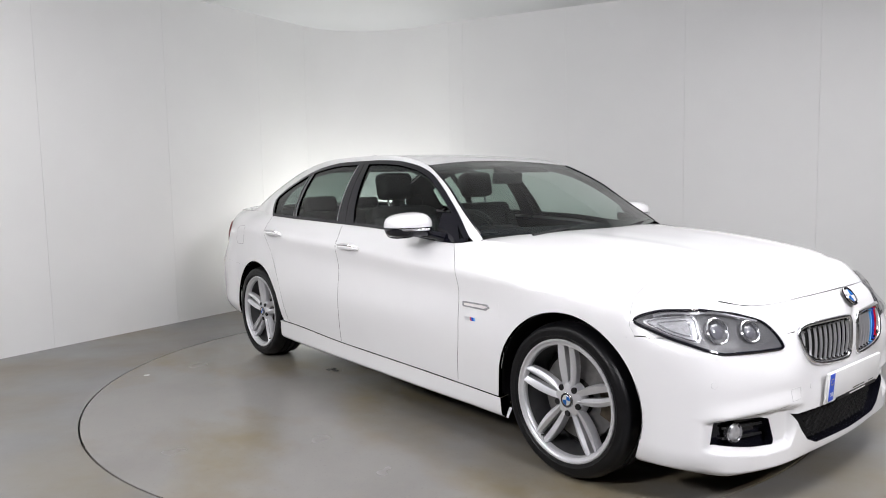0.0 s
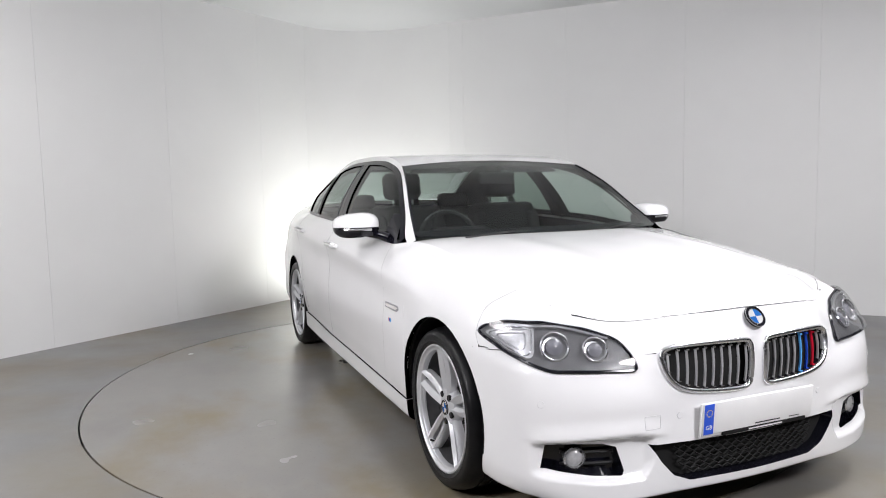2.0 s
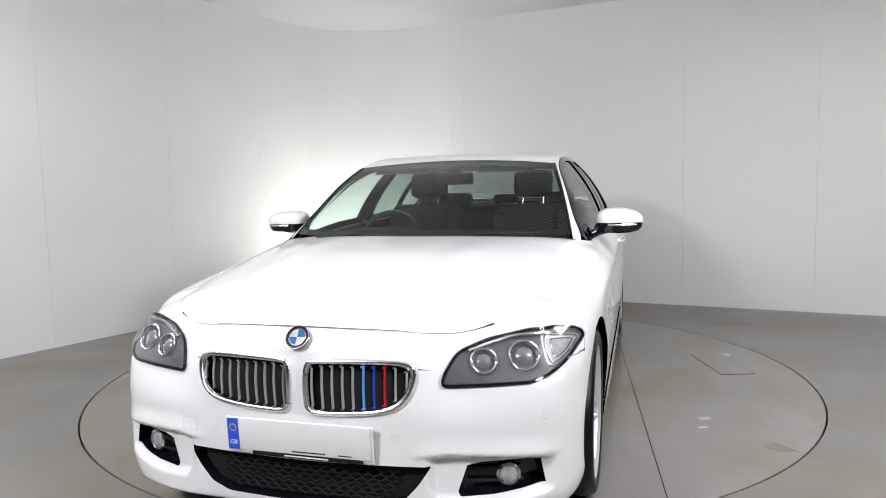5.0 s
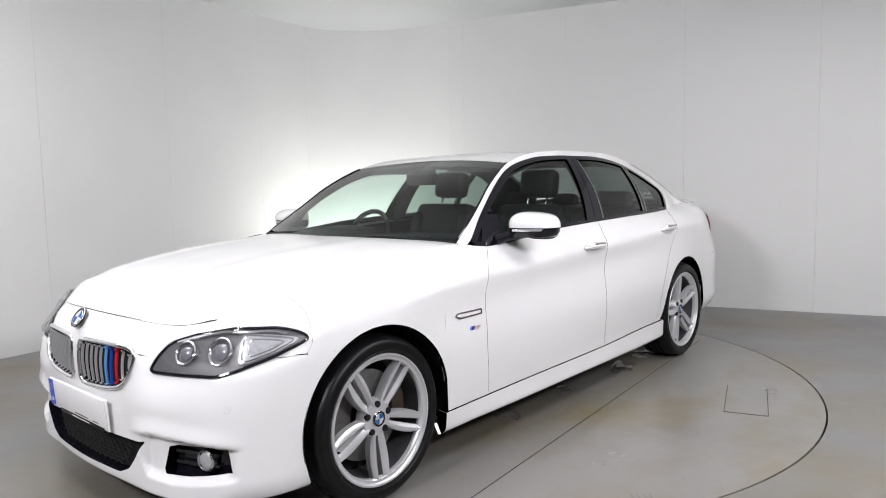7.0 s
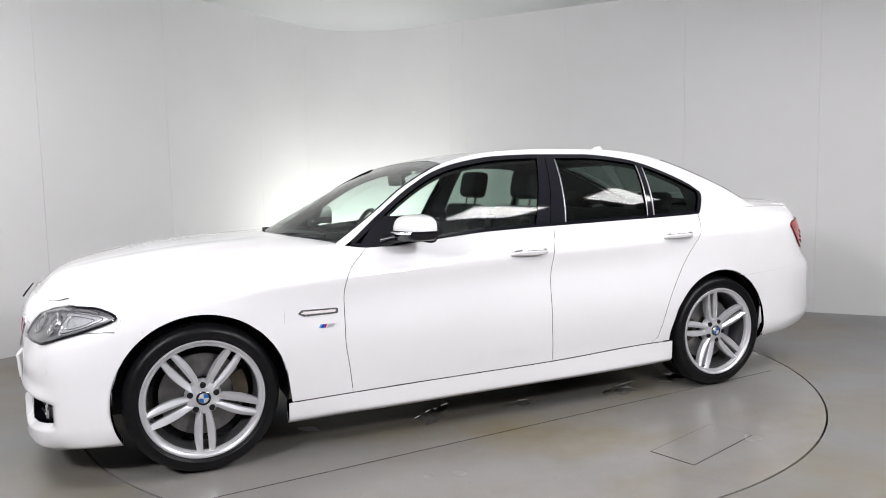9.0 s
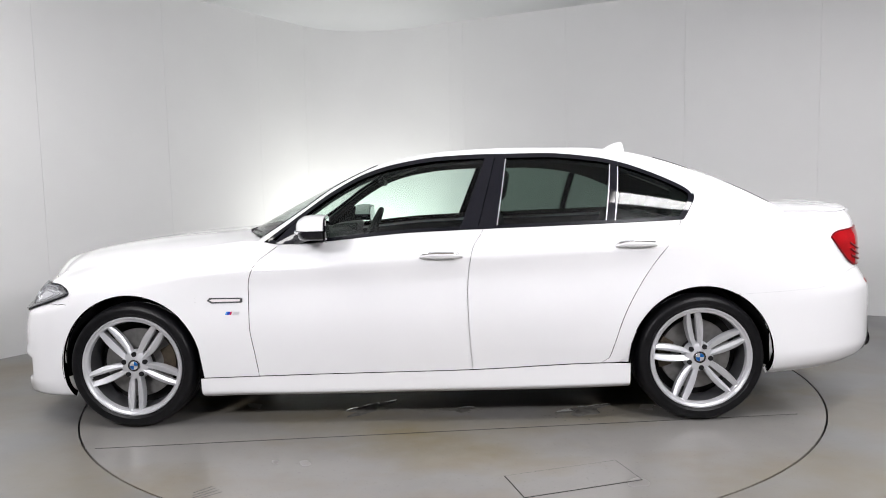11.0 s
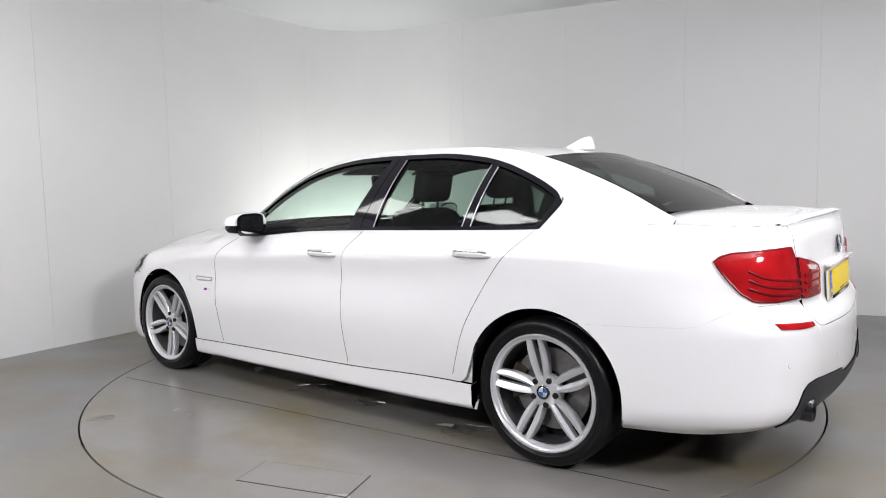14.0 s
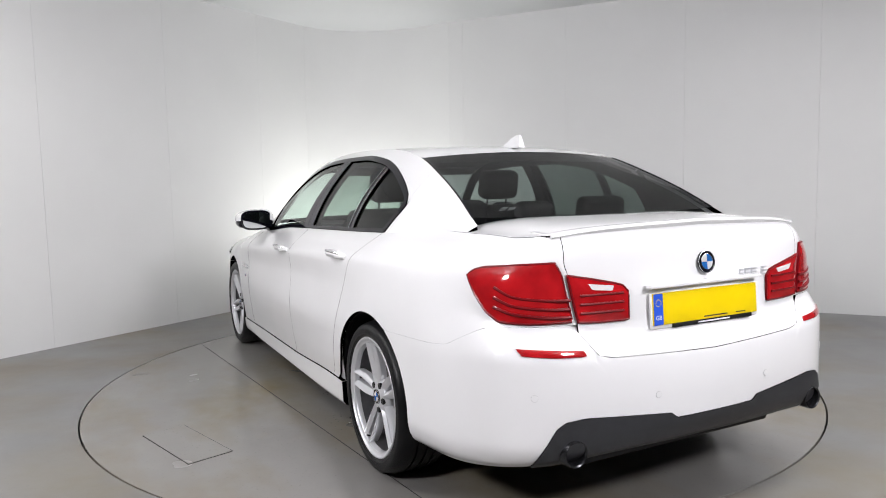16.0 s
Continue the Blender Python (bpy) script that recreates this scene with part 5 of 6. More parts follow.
def build_front():
    for sgn in (1, -1):
        # kidney grille
        q = on_nose(flip_y(KIDNEY, sgn), 80, True)
        g = decal("kidney_grille", q, -0.035, SHELL, label="black grille backing in a chrome surround")
        opening_wall(q, 0.036, BLACK, g)
        decal_tube("surround", q, 0.004, 0.0085, CHROME, g, sides=10)
        decal_tube("inner_lip", q.mean(0) + (q - q.mean(0)) * 0.955, 0.000, 0.0045, CHROMED, g)
        for i in range(10):
            y = 0.052 + i * 0.0355
            zt = np.interp(y, [0.03, 0.07, 0.35, 0.385], [0.667, 0.682, 0.680, 0.660]) - 0.008
            zb_ = np.interp(y, [0.03, 0.08, 0.24, 0.325, 0.374, 0.39], [0.53, 0.519, 0.527, 0.548, 0.592, 0.65]) + 0.008
            bm = bmesh.new()
            zz = np.linspace(zb_, zt, 7)
            s0 = float(s_of_y(y, True)) * sgn
            pp = ring_at(np.stack([np.full(7, s0), zz], 1), -0.006 + 0.006 * np.sin(np.linspace(0.3, 2.8, 7)))
            hw = 0.0040
            rows = [[bm.verts.new(p + np.array(o)) for o in ((-0.003, -hw, 0), (0.003, -hw * 0.8, 0), (0.006, 0, 0.002), (0.003, hw * 0.8, 0), (-0.003, hw, 0))] for p in pp]
            for a, b in zip(rows[:-1], rows[1:]):
                for j in range(5):
                    bm.faces.new([a[j], a[(j + 1) % 5], b[(j + 1) % 5], b[j]])
            bm.faces.new(rows[0])
            bm.faces.new(rows[-1][::-1])
            mt = SLATM
            lab = ""
            if sgn > 0 and i in (5, 6, 7):
                mt = (LBLUE, DBLUE, SRED)[i - 5]
                lab = ("light blue grille slat", "dark blue grille slat", "red grille slat")[i - 5]
            part("slat", bm, mt, g, lab)
            for end, hh in ((-1, 0.007), (0, 0.005)):
                bm = bmesh.new()
                block(bm, *(pp[end] + (0.004, 0, 0)), 0.014, 0.0125, hh, 0.002)
                part("slat_cap", bm, CHROME if mt is SLATM else mt, g)
        # headlamp
        h = [(1.80, 0.892, 0.718), (1.83, 0.872, 0.740), (1.885, 0.83, 0.757), (1.97, 0.735, 0.762), (2.05, 0.60, 0.738), (2.105, 0.510, 0.708), (2.145, 0.487, 0.665), (2.18, 0.470, 0.608), (2.15, 0.605, 0.611), (2.12, 0.70, 0.614), (2.10, 0.757, 0.614), (2.05, 0.80, 0.631), (1.95, 0.85, 0.664), (1.85, 0.882, 0.700)]
        q = decal_ring(flip_y(h, sgn), 110, False)
        for _ in range(3):
            q = (np.roll(q, 1, 0) + 2 * q + np.roll(q, -1, 0)) / 4
        hl = decal("headlamp", q, 0.004, LAMPBACK, label="twin round headlamp with clear lens and dark housing")
        decal_tube("lamp_rim", q, 0.006, 0.006, BLACK, hl)
        for y, z, x, r in ((0.722, 0.684, 2.045, 0.050), (0.595, 0.674, 2.10, 0.042)):
            s0, z0 = on_ring(x, y * sgn, z)
            v0 = float(v_of_z(np.array(s0), np.array(z0)))
            P0, N0 = ring(s0, v0), ring_normal(s0, v0)
            N1 = Vector(N0) + Vector((0.3, 0, 0))
            m = Matrix.Translation(Vector(P0) + Vector(N0) * 0.004) @ N1.to_track_quat("Y", "Z").to_matrix().to_4x4()
            b = lathe([(r, -0.01), (r, 0.010), (r * 0.93, 0.013), (r * 0.86, 0.009), (r * 0.8, -0.002), (r * 0.3, -0.004), (0.0, -0.004)], 32)
            bmesh.ops.transform(b, matrix=m, verts=b.verts)
            part("lamp_bowl", b, CHROMED, hl, "satin chrome lamp bowl")
            b = bmesh.new()
            tube(b, [(r * 0.97 * math.cos(w), 0.011, r * 0.97 * math.sin(w)) for w in np.linspace(0, 2 * math.pi, 32, endpoint=False)], 0.005, 6, closed=True)
            bmesh.ops.transform(b, matrix=m, verts=b.verts)
            part("light_ring", b, CHROMED, hl)
            b = lathe([(r * 0.66, -0.004), (r * 0.60, 0.008), (r * 0.4, 0.014), (0.0, 0.016)], 24)
            bmesh.ops.transform(b, matrix=m, verts=b.verts)
            part("projector_lens", b, LENSM, hl)
        # bright upper brow and side indicator inside the lamp
        brow = [(2.11, 0.545, 0.706), (2.06, 0.62, 0.728), (2.00, 0.70, 0.743), (1.93, 0.79, 0.746), (1.87, 0.85, 0.736)]
        qb = spline(np.array([on_ring(*p) for p in flip_y(brow, sgn)]), 20)
        decal_tube("brow", qb, 0.012, 0.007, CHROMED, hl, closed=False)
        side_l = [(1.99, 0.765, 0.737), (1.95, 0.80, 0.741), (1.85, 0.875, 0.722), (1.89, 0.868, 0.696), (1.97, 0.84, 0.668), (2.03, 0.795, 0.655)]
        qs = decal_ring(flip_y(side_l, sgn), 40)
        decal("side_reflector", qs, 0.007, CLEARL, hl, bulge=0.002)
        for kk in (0.85, 0.55):
            decal_tube("reflector_rib", qs.mean(0) + (qs - qs.mean(0)) * kk, 0.010, 0.0025, CHROMED, hl)
        cover = decal("cover_lens", q, 0.020, G_LAMP, hl, bulge=0.006, rim=0.016)
        cover.visible_shadow = False
        # fog lamp opening
        q = on_nose(flip_y(FOG, sgn), 90, False)
        fo = decal("fog_opening", q, -0.045, BLACK, label="black fog lamp recess in the bumper")
        opening_wall(q, 0.046, BLACK, fo)
        for zz in (0.285, 0.325):
            qq = spline(np.array([on_ring(*p) for p in flip_y([(2.19, 0.56, zz), (2.17, 0.64, zz), (2.12, 0.74, zz)], sgn)]), 8)
            decal_tube("grille_bar", qq, -0.030, 0.005, SATIN, fo, closed=False)
        s0, z0 = on_ring(2.13, 0.690 * sgn, 0.306)
        v0 = float(v_of_z(np.array(s0), np.array(z0)))
        P0, N0 = ring(s0, v0), ring_normal(s0, v0)
        m = Matrix.Translation(Vector(P0) - Vector(N0) * 0.040) @ (Vector(N0) + Vector((0.7, 0, 0))).to_track_quat("Y", "Z").to_matrix().to_4x4()
        b = lathe([(0.040, 0.0), (0.040, 0.018), (0.034, 0.022), (0.031, 0.014), (0.0, 0.010)], 28)
        bmesh.ops.transform(b, matrix=m, verts=b.verts)
        part("fog_lamp", b, CHROMED, fo, "round chrome fog lamp")
        b = lathe([(0.031, 0.0135), (0.026, 0.019), (0.014, 0.023), (0.0, 0.024)], 24)
        bmesh.ops.transform(b, matrix=m, verts=b.verts)
        part("fog_lens", b, CLEARL, fo)
        # parking sensors
        for x, y, z in ((2.10, 0.805, 0.507), (2.24, 0.335, 0.445)):
            s0, z0 = on_ring(x, y * sgn, z)
            a = np.linspace(0, 2 * math.pi, 20, endpoint=False)
            qq = np.stack([s0 + 0.011 * np.cos(a), z0 + 0.011 * np.sin(a)], 1)
            decal("parking_sensor", qq, 0.0015, WHITE, bulge=0.0, rim=0.003, rings=3)
            decal_tube("sensor_ring", qq, 0.0005, 0.0010, SENSORG)
    # lower mouth with its mesh
    q = on_nose(MOUTH, 140, False)
    mo = decal("lower_grille", q, -0.045, SHELL, label="black mesh lower air intake")
    opening_wall(q, 0.046, BLACK, mo)
    bm = bmesh.new()
    for i in range(8):
        z = 0.225 + i * 0.0155
        w = np.interp(z, [0.204, 0.235, 0.285, 0.35], [0.22, 0.30, 0.33, 0.345])
        n = int(w / 0.02)
        ys = np.linspace(-w, w, 2 * n + 1)
        zz = z + 0.0055 * np.where((np.arange(2 * n + 1) + i) % 2 == 0, 1, -1)
        s = np.array([float(s_of_y(abs(y), True)) * (1 if y >= 0 else -1) for y in ys])
        tube(bm, ring_at(np.stack([s, zz], 1), np.full(len(s), -0.028)), 0.0035, 4)
    part("mesh", bm, SHELL, mo)
    s0, z0 = on_ring(2.23, -0.44, 0.432)
    qq = resample(np.array([(s0 - 0.03, z0 - 0.022), (s0 + 0.03, z0 - 0.022), (s0 + 0.03, z0 + 0.022), (s0 - 0.03, z0 + 0.022)]), 40)
    decal_tube("towing_cover_joint", qq, 0.0, 0.0009, SENSORG)
    # bonnet emblem and plate
    roundel(car, Matrix.Translation((2.240, 0, 0.758)) @ Vector((1, 0, 0.72)).to_track_quat("Y", "Z").to_matrix().to_4x4(), 0.042, 0.006)
    plate(Matrix.Translation((2.270, 0, 0.427)) @ pose(0, 0, 0, 0, 0, 90) @ pose(0, 0, 0, 4, 0, 0), PLATEW, "blank white number plate with a blue band")


def letters(text, size, parent, m, mat):
    c = bpy.data.curves.new("letters", "FONT")
    c.body, c.size, c.extrude, c.align_x, c.align_y = text, size, 0.0005, "CENTER", "CENTER"
    tmp = bpy.data.objects.new("letters", c)
    scene.collection.objects.link(tmp)
    me = bpy.data.meshes.new_from_object(tmp.evaluated_get(bpy.context.evaluated_depsgraph_get()))
    bpy.data.objects.remove(tmp)
    me.transform(m)
    me.materials.clear()
    return link("letters", me, mat, parent)


def plate(m, mat, label):
    """A number plate that faces -y before the pose m: board, band, bars for its small print."""
    def add(name, bm, mt, parent, lab=""):
        bmesh.ops.transform(bm, matrix=m, verts=bm.verts)
        return part(name, bm, mt, parent, lab)
    bm = bmesh.new()
    block(bm, 0, 0.004, -0.006, 0.535, 0.008, 0.124, 0.003)
    holder = add("number_plate", bm, PLATEW, car, label)
    bm = bmesh.new()
    block(bm, 0, -0.003, 0, 0.52, 0.006, 0.111, 0.002)
    add("board", bm, mat, holder)
    bm = bmesh.new()
    block(bm, -0.238, -0.0068, 0, 0.042, 0.0016, 0.109)
    add("band", bm, PBLUE, holder, "blue band")
    bm = bmesh.new()
    for k in range(12):
        a = 2 * math.pi * k / 12
        block(bm, -0.238 + 0.012 * math.cos(a), -0.0078, 0.022 + 0.012 * math.sin(a), 0.003, 0.001, 0.003)
    add("star_ring", bm, YELLOW, holder)
    letters("GB", 0.022, holder, m @ pose(-0.238, -0.0080, -0.030, 90, 0, 0), PLATEW)
    bm = bmesh.new()
    block(bm, 0.04, -0.0065, -0.046, 0.12, 0.001, 0.004)
    block(bm, 0.17, -0.0065, -0.046, 0.05, 0.001, 0.003)
    add("small_print", bm, GREYPL, holder)
    bm = bmesh.new()
    block(bm, 0.03, -0.002, -0.063, 0.40, 0.010, 0.014, 0.002)
    add("plate_foot", bm, SATIN, holder)
    bm = bmesh.new()
    block(bm, 0.03, -0.0075, -0.063, 0.16, 0.001, 0.005)
    add("foot_print", bm, PLATEW, holder)


def build_rear():
    for sgn in (1, -1):
        to = [(-2.185, 0.835, 0.939), (-2.207, 0.82, 0.957), (-2.242, 0.797, 0.969), (-2.33, 0.70, 0.980), (-2.408, 0.614, 0.986), (-2.417, 0.600, 0.947), (-2.436, 0.568, 0.790), (-2.37, 0.70, 0.787), (-2.32, 0.78, 0.793), (-2.28, 0.805, 0.822), (-2.23, 0.825, 0.878)]
        q = resample(np.array([on_ring(*p) for p in flip_y(to, sgn)]), 90)
        t = decal("tail_lamp", q, 0.008, RED, bulge=0.008, label="red tail lamp wrapping the rear corner")
        mid = q.mean(0)
        for k, (za, zb_) in enumerate(((0.905, 0.862), (0.872, 0.832), (0.84, 0.805))):
            pts = flip_y([(-2.47, 0.582, zb_), (-2.43, 0.66, zb_ + 0.002), (-2.36, 0.75, zb_ + 0.014), (-2.30, 0.79, za)], sgn)
            qq = spline(np.array([on_ring(*p) for p in pts]), 20)
            decal_tube("light_bar", qq, 0.0135, 0.0055, DEEPRED, t, closed=False, label="dark red light bar")
        decal_tube("lamp_edge", q, 0.005, 0.005, DEEPRED, t)
        ti = [(-2.45, 0.584, 0.944), (-2.46, 0.50, 0.928), (-2.47, 0.41, 0.910), (-2.475, 0.375, 0.900), (-2.48, 0.352, 0.876), (-2.48, 0.354, 0.782), (-2.47, 0.46, 0.782), (-2.46, 0.553, 0.786)]
        q = resample(np.array([on_ring(*p) for p in flip_y(ti, sgn)]), 70)
        t2 = decal("boot_tail_lamp", q, 0.008, RED, boot, bulge=0.006, label="red inner tail lamp on the boot lid")
        decal_tube("lamp_edge", q, 0.005, 0.005, DEEPRED, t2)
        for z in (0.875, 0.845, 0.815):
            qq = np.array([on_ring(-2.47, y * sgn, z) for y in np.linspace(0.37, 0.548, 10)])
            decal_tube("light_bar", qq, 0.0125, 0.0045, DEEPRED, t2, closed=False, label="dark red light bar")
        rv = [(-2.47, 0.51, 0.913), (-2.47, 0.41, 0.902), (-2.47, 0.42, 0.885), (-2.47, 0.50, 0.892)]
        decal("reversing_lens", resample(np.array([on_ring(*p) for p in flip_y(rv, sgn)]), 30), 0.0135, CLEAR, t2, rim=0.003, rings=3)
        rf = [(-2.40, 0.775, 0.712), (-2.46, 0.665, 0.705), (-2.50, 0.555, 0.697), (-2.50, 0.545, 0.679), (-2.46, 0.655, 0.682), (-2.41, 0.745, 0.690)]
        decal("rear_reflector", resample(np.array([on_ring(*p) for p in flip_y(rf, sgn)]), 50), 0.004, RED, bulge=0.002, rings=4, label="narrow red bumper reflector")
        # exhaust tip
        b = lathe([(0.034, 0.06), (0.039, 0.0), (0.044, -0.004), (0.047, 0.004), (0.047, 0.12), (0.034, 0.12), (0.034, 0.06), (0.0, 0.06)], 32)
        bmesh.ops.transform(b, matrix=Matrix.Translation((-2.500, 0.600 * sgn, 0.360)) @ pose(0, 0, 0, 0, 0, -90), verts=b.verts)
        part("exhaust_tip", b, PIPE, car, "dark chrome exhaust tip")
        for x, y, z in ((-2.44, 0.72, 0.553), (-2.52, 0.27, 0.52)):
            s0, z0 = on_ring(x, y * sgn, z)
            a = np.linspace(0, 2 * math.pi, 20, endpoint=False)
            qq = np.stack([s0 + 0.011 * np.cos(a), z0 + 0.011 * np.sin(a)], 1)
            decal("parking_sensor", qq, 0.0015, WHITE, rim=0.003, rings=3)
            decal_tube("sensor_ring", qq, 0.0005, 0.0010, SENSORG)
    # diffuser
    yy = np.linspace(-0.735, 0.735, 97)
    hi = np.interp(np.abs(yy), [0, 0.19, 0.215, 0.56, 0.63, 0.66, 0.735], [0.428, 0.428, 0.448, 0.476, 0.468, 0.445, 0.310])
    s = np.array([float(s_of_y(abs(y), False)) for y in yy])
    s = np.minimum(s, SMAX - 1e-4) * np.where(yy < 0, -1, 1)
    lo = np.array([float(low_z(a)) for a in np.abs(s)])
    B = np.linspace(0, 1, 9)
    Z = lo[:, None] + np.maximum(hi - lo, 0.003)[:, None] * B
    S = np.repeat(s[:, None], 9, 1)
    V = v_of_z(S, Z)
    N = ring_normal(S, V)
    link("diffuser", sheet(ring(S, V) + N * 0.006, N, 0.02), GREYPL, car, "charcoal plastic rear diffuser")
    # emblem, plate, lettering bars
    roundel(boot, Matrix.Translation((-2.482, 0, 0.957)) @ Vector((-1, 0, 0.12)).to_track_quat("Y", "Z").to_matrix().to_4x4(), 0.041, 0.006)
    plate(Matrix.Translation((-2.488, 0, 0.806)) @ pose(0, 0, 0, 0, 0, -90) @ pose(0, 0, 0, -4, 0, 0), YELLOW, "blank yellow number plate with a blue band")
    bm = bmesh.new()
    for y, w in ((-0.195, 0.030), (-0.235, 0.030), (-0.275, 0.030), (-0.335, 0.028)):
        s0, z0 = on_ring(-2.47, y, 0.90)
        p = ring_at(np.array([[s0, z0]]), np.array([0.003]))[0]
        for dz in (-0.013, 0, 0.013):
            block(bm, p[0], p[1], p[2] + dz, 0.006, w, 0.006, 0.001)
        block(bm, p[0], p[1] + w * 0.4, p[2], 0.006, 0.006, 0.028, 0.001)
    part("model_badge", bm, SILVER, boot)
    # plate recess edge and handle above the plate
    bm = bmesh.new()
    block(bm, -2.488, 0, 0.888, 0.03, 0.56, 0.014, 0.005)
    part("boot_handle", bm, WHITE, boot)


def build_sides():
    for sgn in (1, -1):
        # door handles
        for x0, x1, z in ((-0.040, -0.258, 0.887), (-1.036, -1.246, 0.926)):
            cx = (x0 + x1) / 2
            a = np.linspace(0, 2 * math.pi, 30, endpoint=False)
            s0 = float(s_of_x(cx)) * sgn
            bm = bmesh.new()
            n = 15
            xs = np.linspace(x0, x1, n)
            pr = np.sin(np.linspace(0, math.pi, n))
            q = np.stack([np.array([float(s_of_x(x)) for x in xs]) * sgn, np.full(n, z)], 1)
            lift = 0.004 + 0.030 * np.minimum(pr * 1.6, 1)
            P = ring_at(q, lift)
            for i in range(n):
                P[i, 2] += 0.004 * (i - n / 2) / n
            rows = []
            for i in range(n):
                h = 0.008 + 0.013 * pr[i] ** 0.5
                rows.append([bm.verts.new(P[i] + np.array((0, sgn * dy, dz))) for dy, dz in ((-0.022 * min(1, pr[i] * 2 + 0.1), -h), (0.0, -h * 0.7), (0.006, 0), (0.0, h * 0.8), (-0.016, h))])
            for p, c in zip(rows[:-1], rows[1:]):
                for j in range(5):
                    bm.faces.new([p[j], p[(j + 1) % 5], c[(j + 1) % 5], c[j]])
            bm.faces.new(rows[0])
            bm.faces.new(rows[-1][::-1])
            hd = part("door_handle", bm, WHITE, car, "white door handle with a chrome strip")
            bm = bmesh.new()
            tube(bm, P[1:-1] + np.array((0, sgn * 0.002, 0.013)), 0.0055, 6)
            part("chrome_strip", bm, CHROME, hd)
        # fender vent with its side repeater
        v = [(1.066, 0.95, 0.680), (1.045, 0.95, 0.695), (0.88, 0.95, 0.694), (0.878, 0.95, 0.668), (1.04, 0.95, 0.665)]
        q = resample(np.array([on_ring(*p) for p in flip_y(v, sgn)]), 40)
        ve = decal("fender_vent", q, 0.004, CHROMED, rings=4, label="chrome side vent trim")
        decal("vent_insert", q.mean(0) + (q - q.mean(0)) * (0.86, 0.45), 0.006, CLEAR, ve, rings=3, rim=0.004)
        for i, mt in enumerate((LBLUE, DBLUE, SRED, SILVER)):
            v = [(0.965 - i * 0.013, 0.95, 0.622), (0.955 - i * 0.013, 0.95, 0.622), (0.962 - i * 0.013, 0.95, 0.606), (0.972 - i * 0.013, 0.95, 0.606)]
            if i == 3:
                v = [(0.926, 0.95, 0.622), (0.895, 0.95, 0.622), (0.897, 0.95, 0.606), (0.932, 0.95, 0.606)]
            decal("stripe_badge", resample(np.array([on_ring(*p) for p in flip_y(v, sgn)]), 16), 0.003, mt, rings=3, rim=0.003)
        # door mirror
        base = new("door_mirror")
        base.parent = car
        base.matrix_basis = pose(0.475, 0.972 * sgn, 1.040, 0, 0, 4 * sgn)
        base.scale = (1.12, 1.04, 1.06)
        tagged(base, "white door mirror with a black lower shell")

        def egg(zlo, zhi, sx, sy, sz, mat, nm, lab=""):
            bm = bmesh.new()
            bmesh.ops.create_uvsphere(bm, u_segments=28, v_segments=20, radius=1)
            for vtx in bm.verts:
                c = vtx.co
                e = 0.72
                c.x = math.copysign(abs(c.x) ** e, c.x)
                c.y = math.copysign(abs(c.y) ** e, c.y)
                c.z = math.copysign(abs(c.z) ** e, c.z)
                taper = 1 - 0.22 * (c.y * sgn * 0.5 + 0.5)
                c.x, c.y, c.z = max(c.x, -0.45) * sx * taper, c.y * sy, c.z * sz * taper
            geom = bm.verts[:] + bm.edges[:] + bm.faces[:]
            bmesh.ops.bisect_plane(bm, geom=geom, plane_co=(0, 0, zlo), plane_no=(0, 0, -1), clear_outer=True)
            geom = bm.verts[:] + bm.edges[:] + bm.faces[:]
            bmesh.ops.bisect_plane(bm, geom=geom, plane_co=(0, 0, zhi), plane_no=(0, 0, 1), clear_outer=True)
            bmesh.ops.holes_fill(bm, edges=bm.edges[:])
            part(nm, bm, mat, base, lab)
        egg(-0.002, 0.2, 0.105, 0.118, 0.075, WHITE, "mirror_cap")
        egg(-0.046, -0.008, 0.104, 0.116, 0.074, BLACK, "lower_shell")
        egg(-0.0075, -0.0025, 0.100, 0.112, 0.072, BLACK, "seam")
        bm = bmesh.new()
        tube(bm, [(0.101, -0.06 * sgn, -0.012), (0.098, 0.0, -0.012), (0.082, 0.06 * sgn, -0.012), (0.049, 0.094 * sgn, -0.012)], 0.006, 6)
        part("indicator_strip", bm, CHROME, base)
        bm = bmesh.new()
        for nm2, xx, ry, rz_, mt2 in (("mirror_frame", -0.046, 0.098, 0.062, BLACK), ("mirror_glass", -0.0495, 0.086, 0.050, MIRROR)):
            bm = bmesh.new()
            loops = []
            for dx in (0.0, 0.006):
                loops.append([bm.verts.new((xx + dx, ry * math.copysign(abs(math.cos(w)) ** 0.6, math.cos(w)), rz_ * math.copysign(abs(math.sin(w)) ** 0.6, math.sin(w)))) for w in np.linspace(0, 2 * math.pi, 40, endpoint=False)])
            bm.faces.new(loops[0])
            bm.faces.new(loops[1][::-1])
            for i in range(40):
                bm.faces.new([loops[0][i], loops[1][i], loops[1][(i + 1) % 40], loops[0][(i + 1) % 40]])
            part(nm2, bm, mt2, base)
        bm = bmesh.new()
        tube(bm, [(0.11, -0.150 * sgn, -0.060), (0.07, -0.11 * sgn, -0.045), (0.02, -0.04 * sgn, -0.034)], [0.026, 0.022, 0.018], 10)
        part("mirror_arm", bm, BLACK, base)
    a = np.linspace(0, 2 * math.pi, 48, endpoint=False)
    e = lambda w: math.copysign(abs(w) ** 0.5, w)
    s0 = -float(s_of_x(-1.80))
    q = np.stack([s0 + 0.085 * np.array([e(math.cos(w)) for w in a]), 0.895 + 0.07 * np.array([e(math.sin(w)) for w in a])], 1)
    decal_tube("fuel_flap_joint", q, -0.0005, 0.0012, GREYPL)


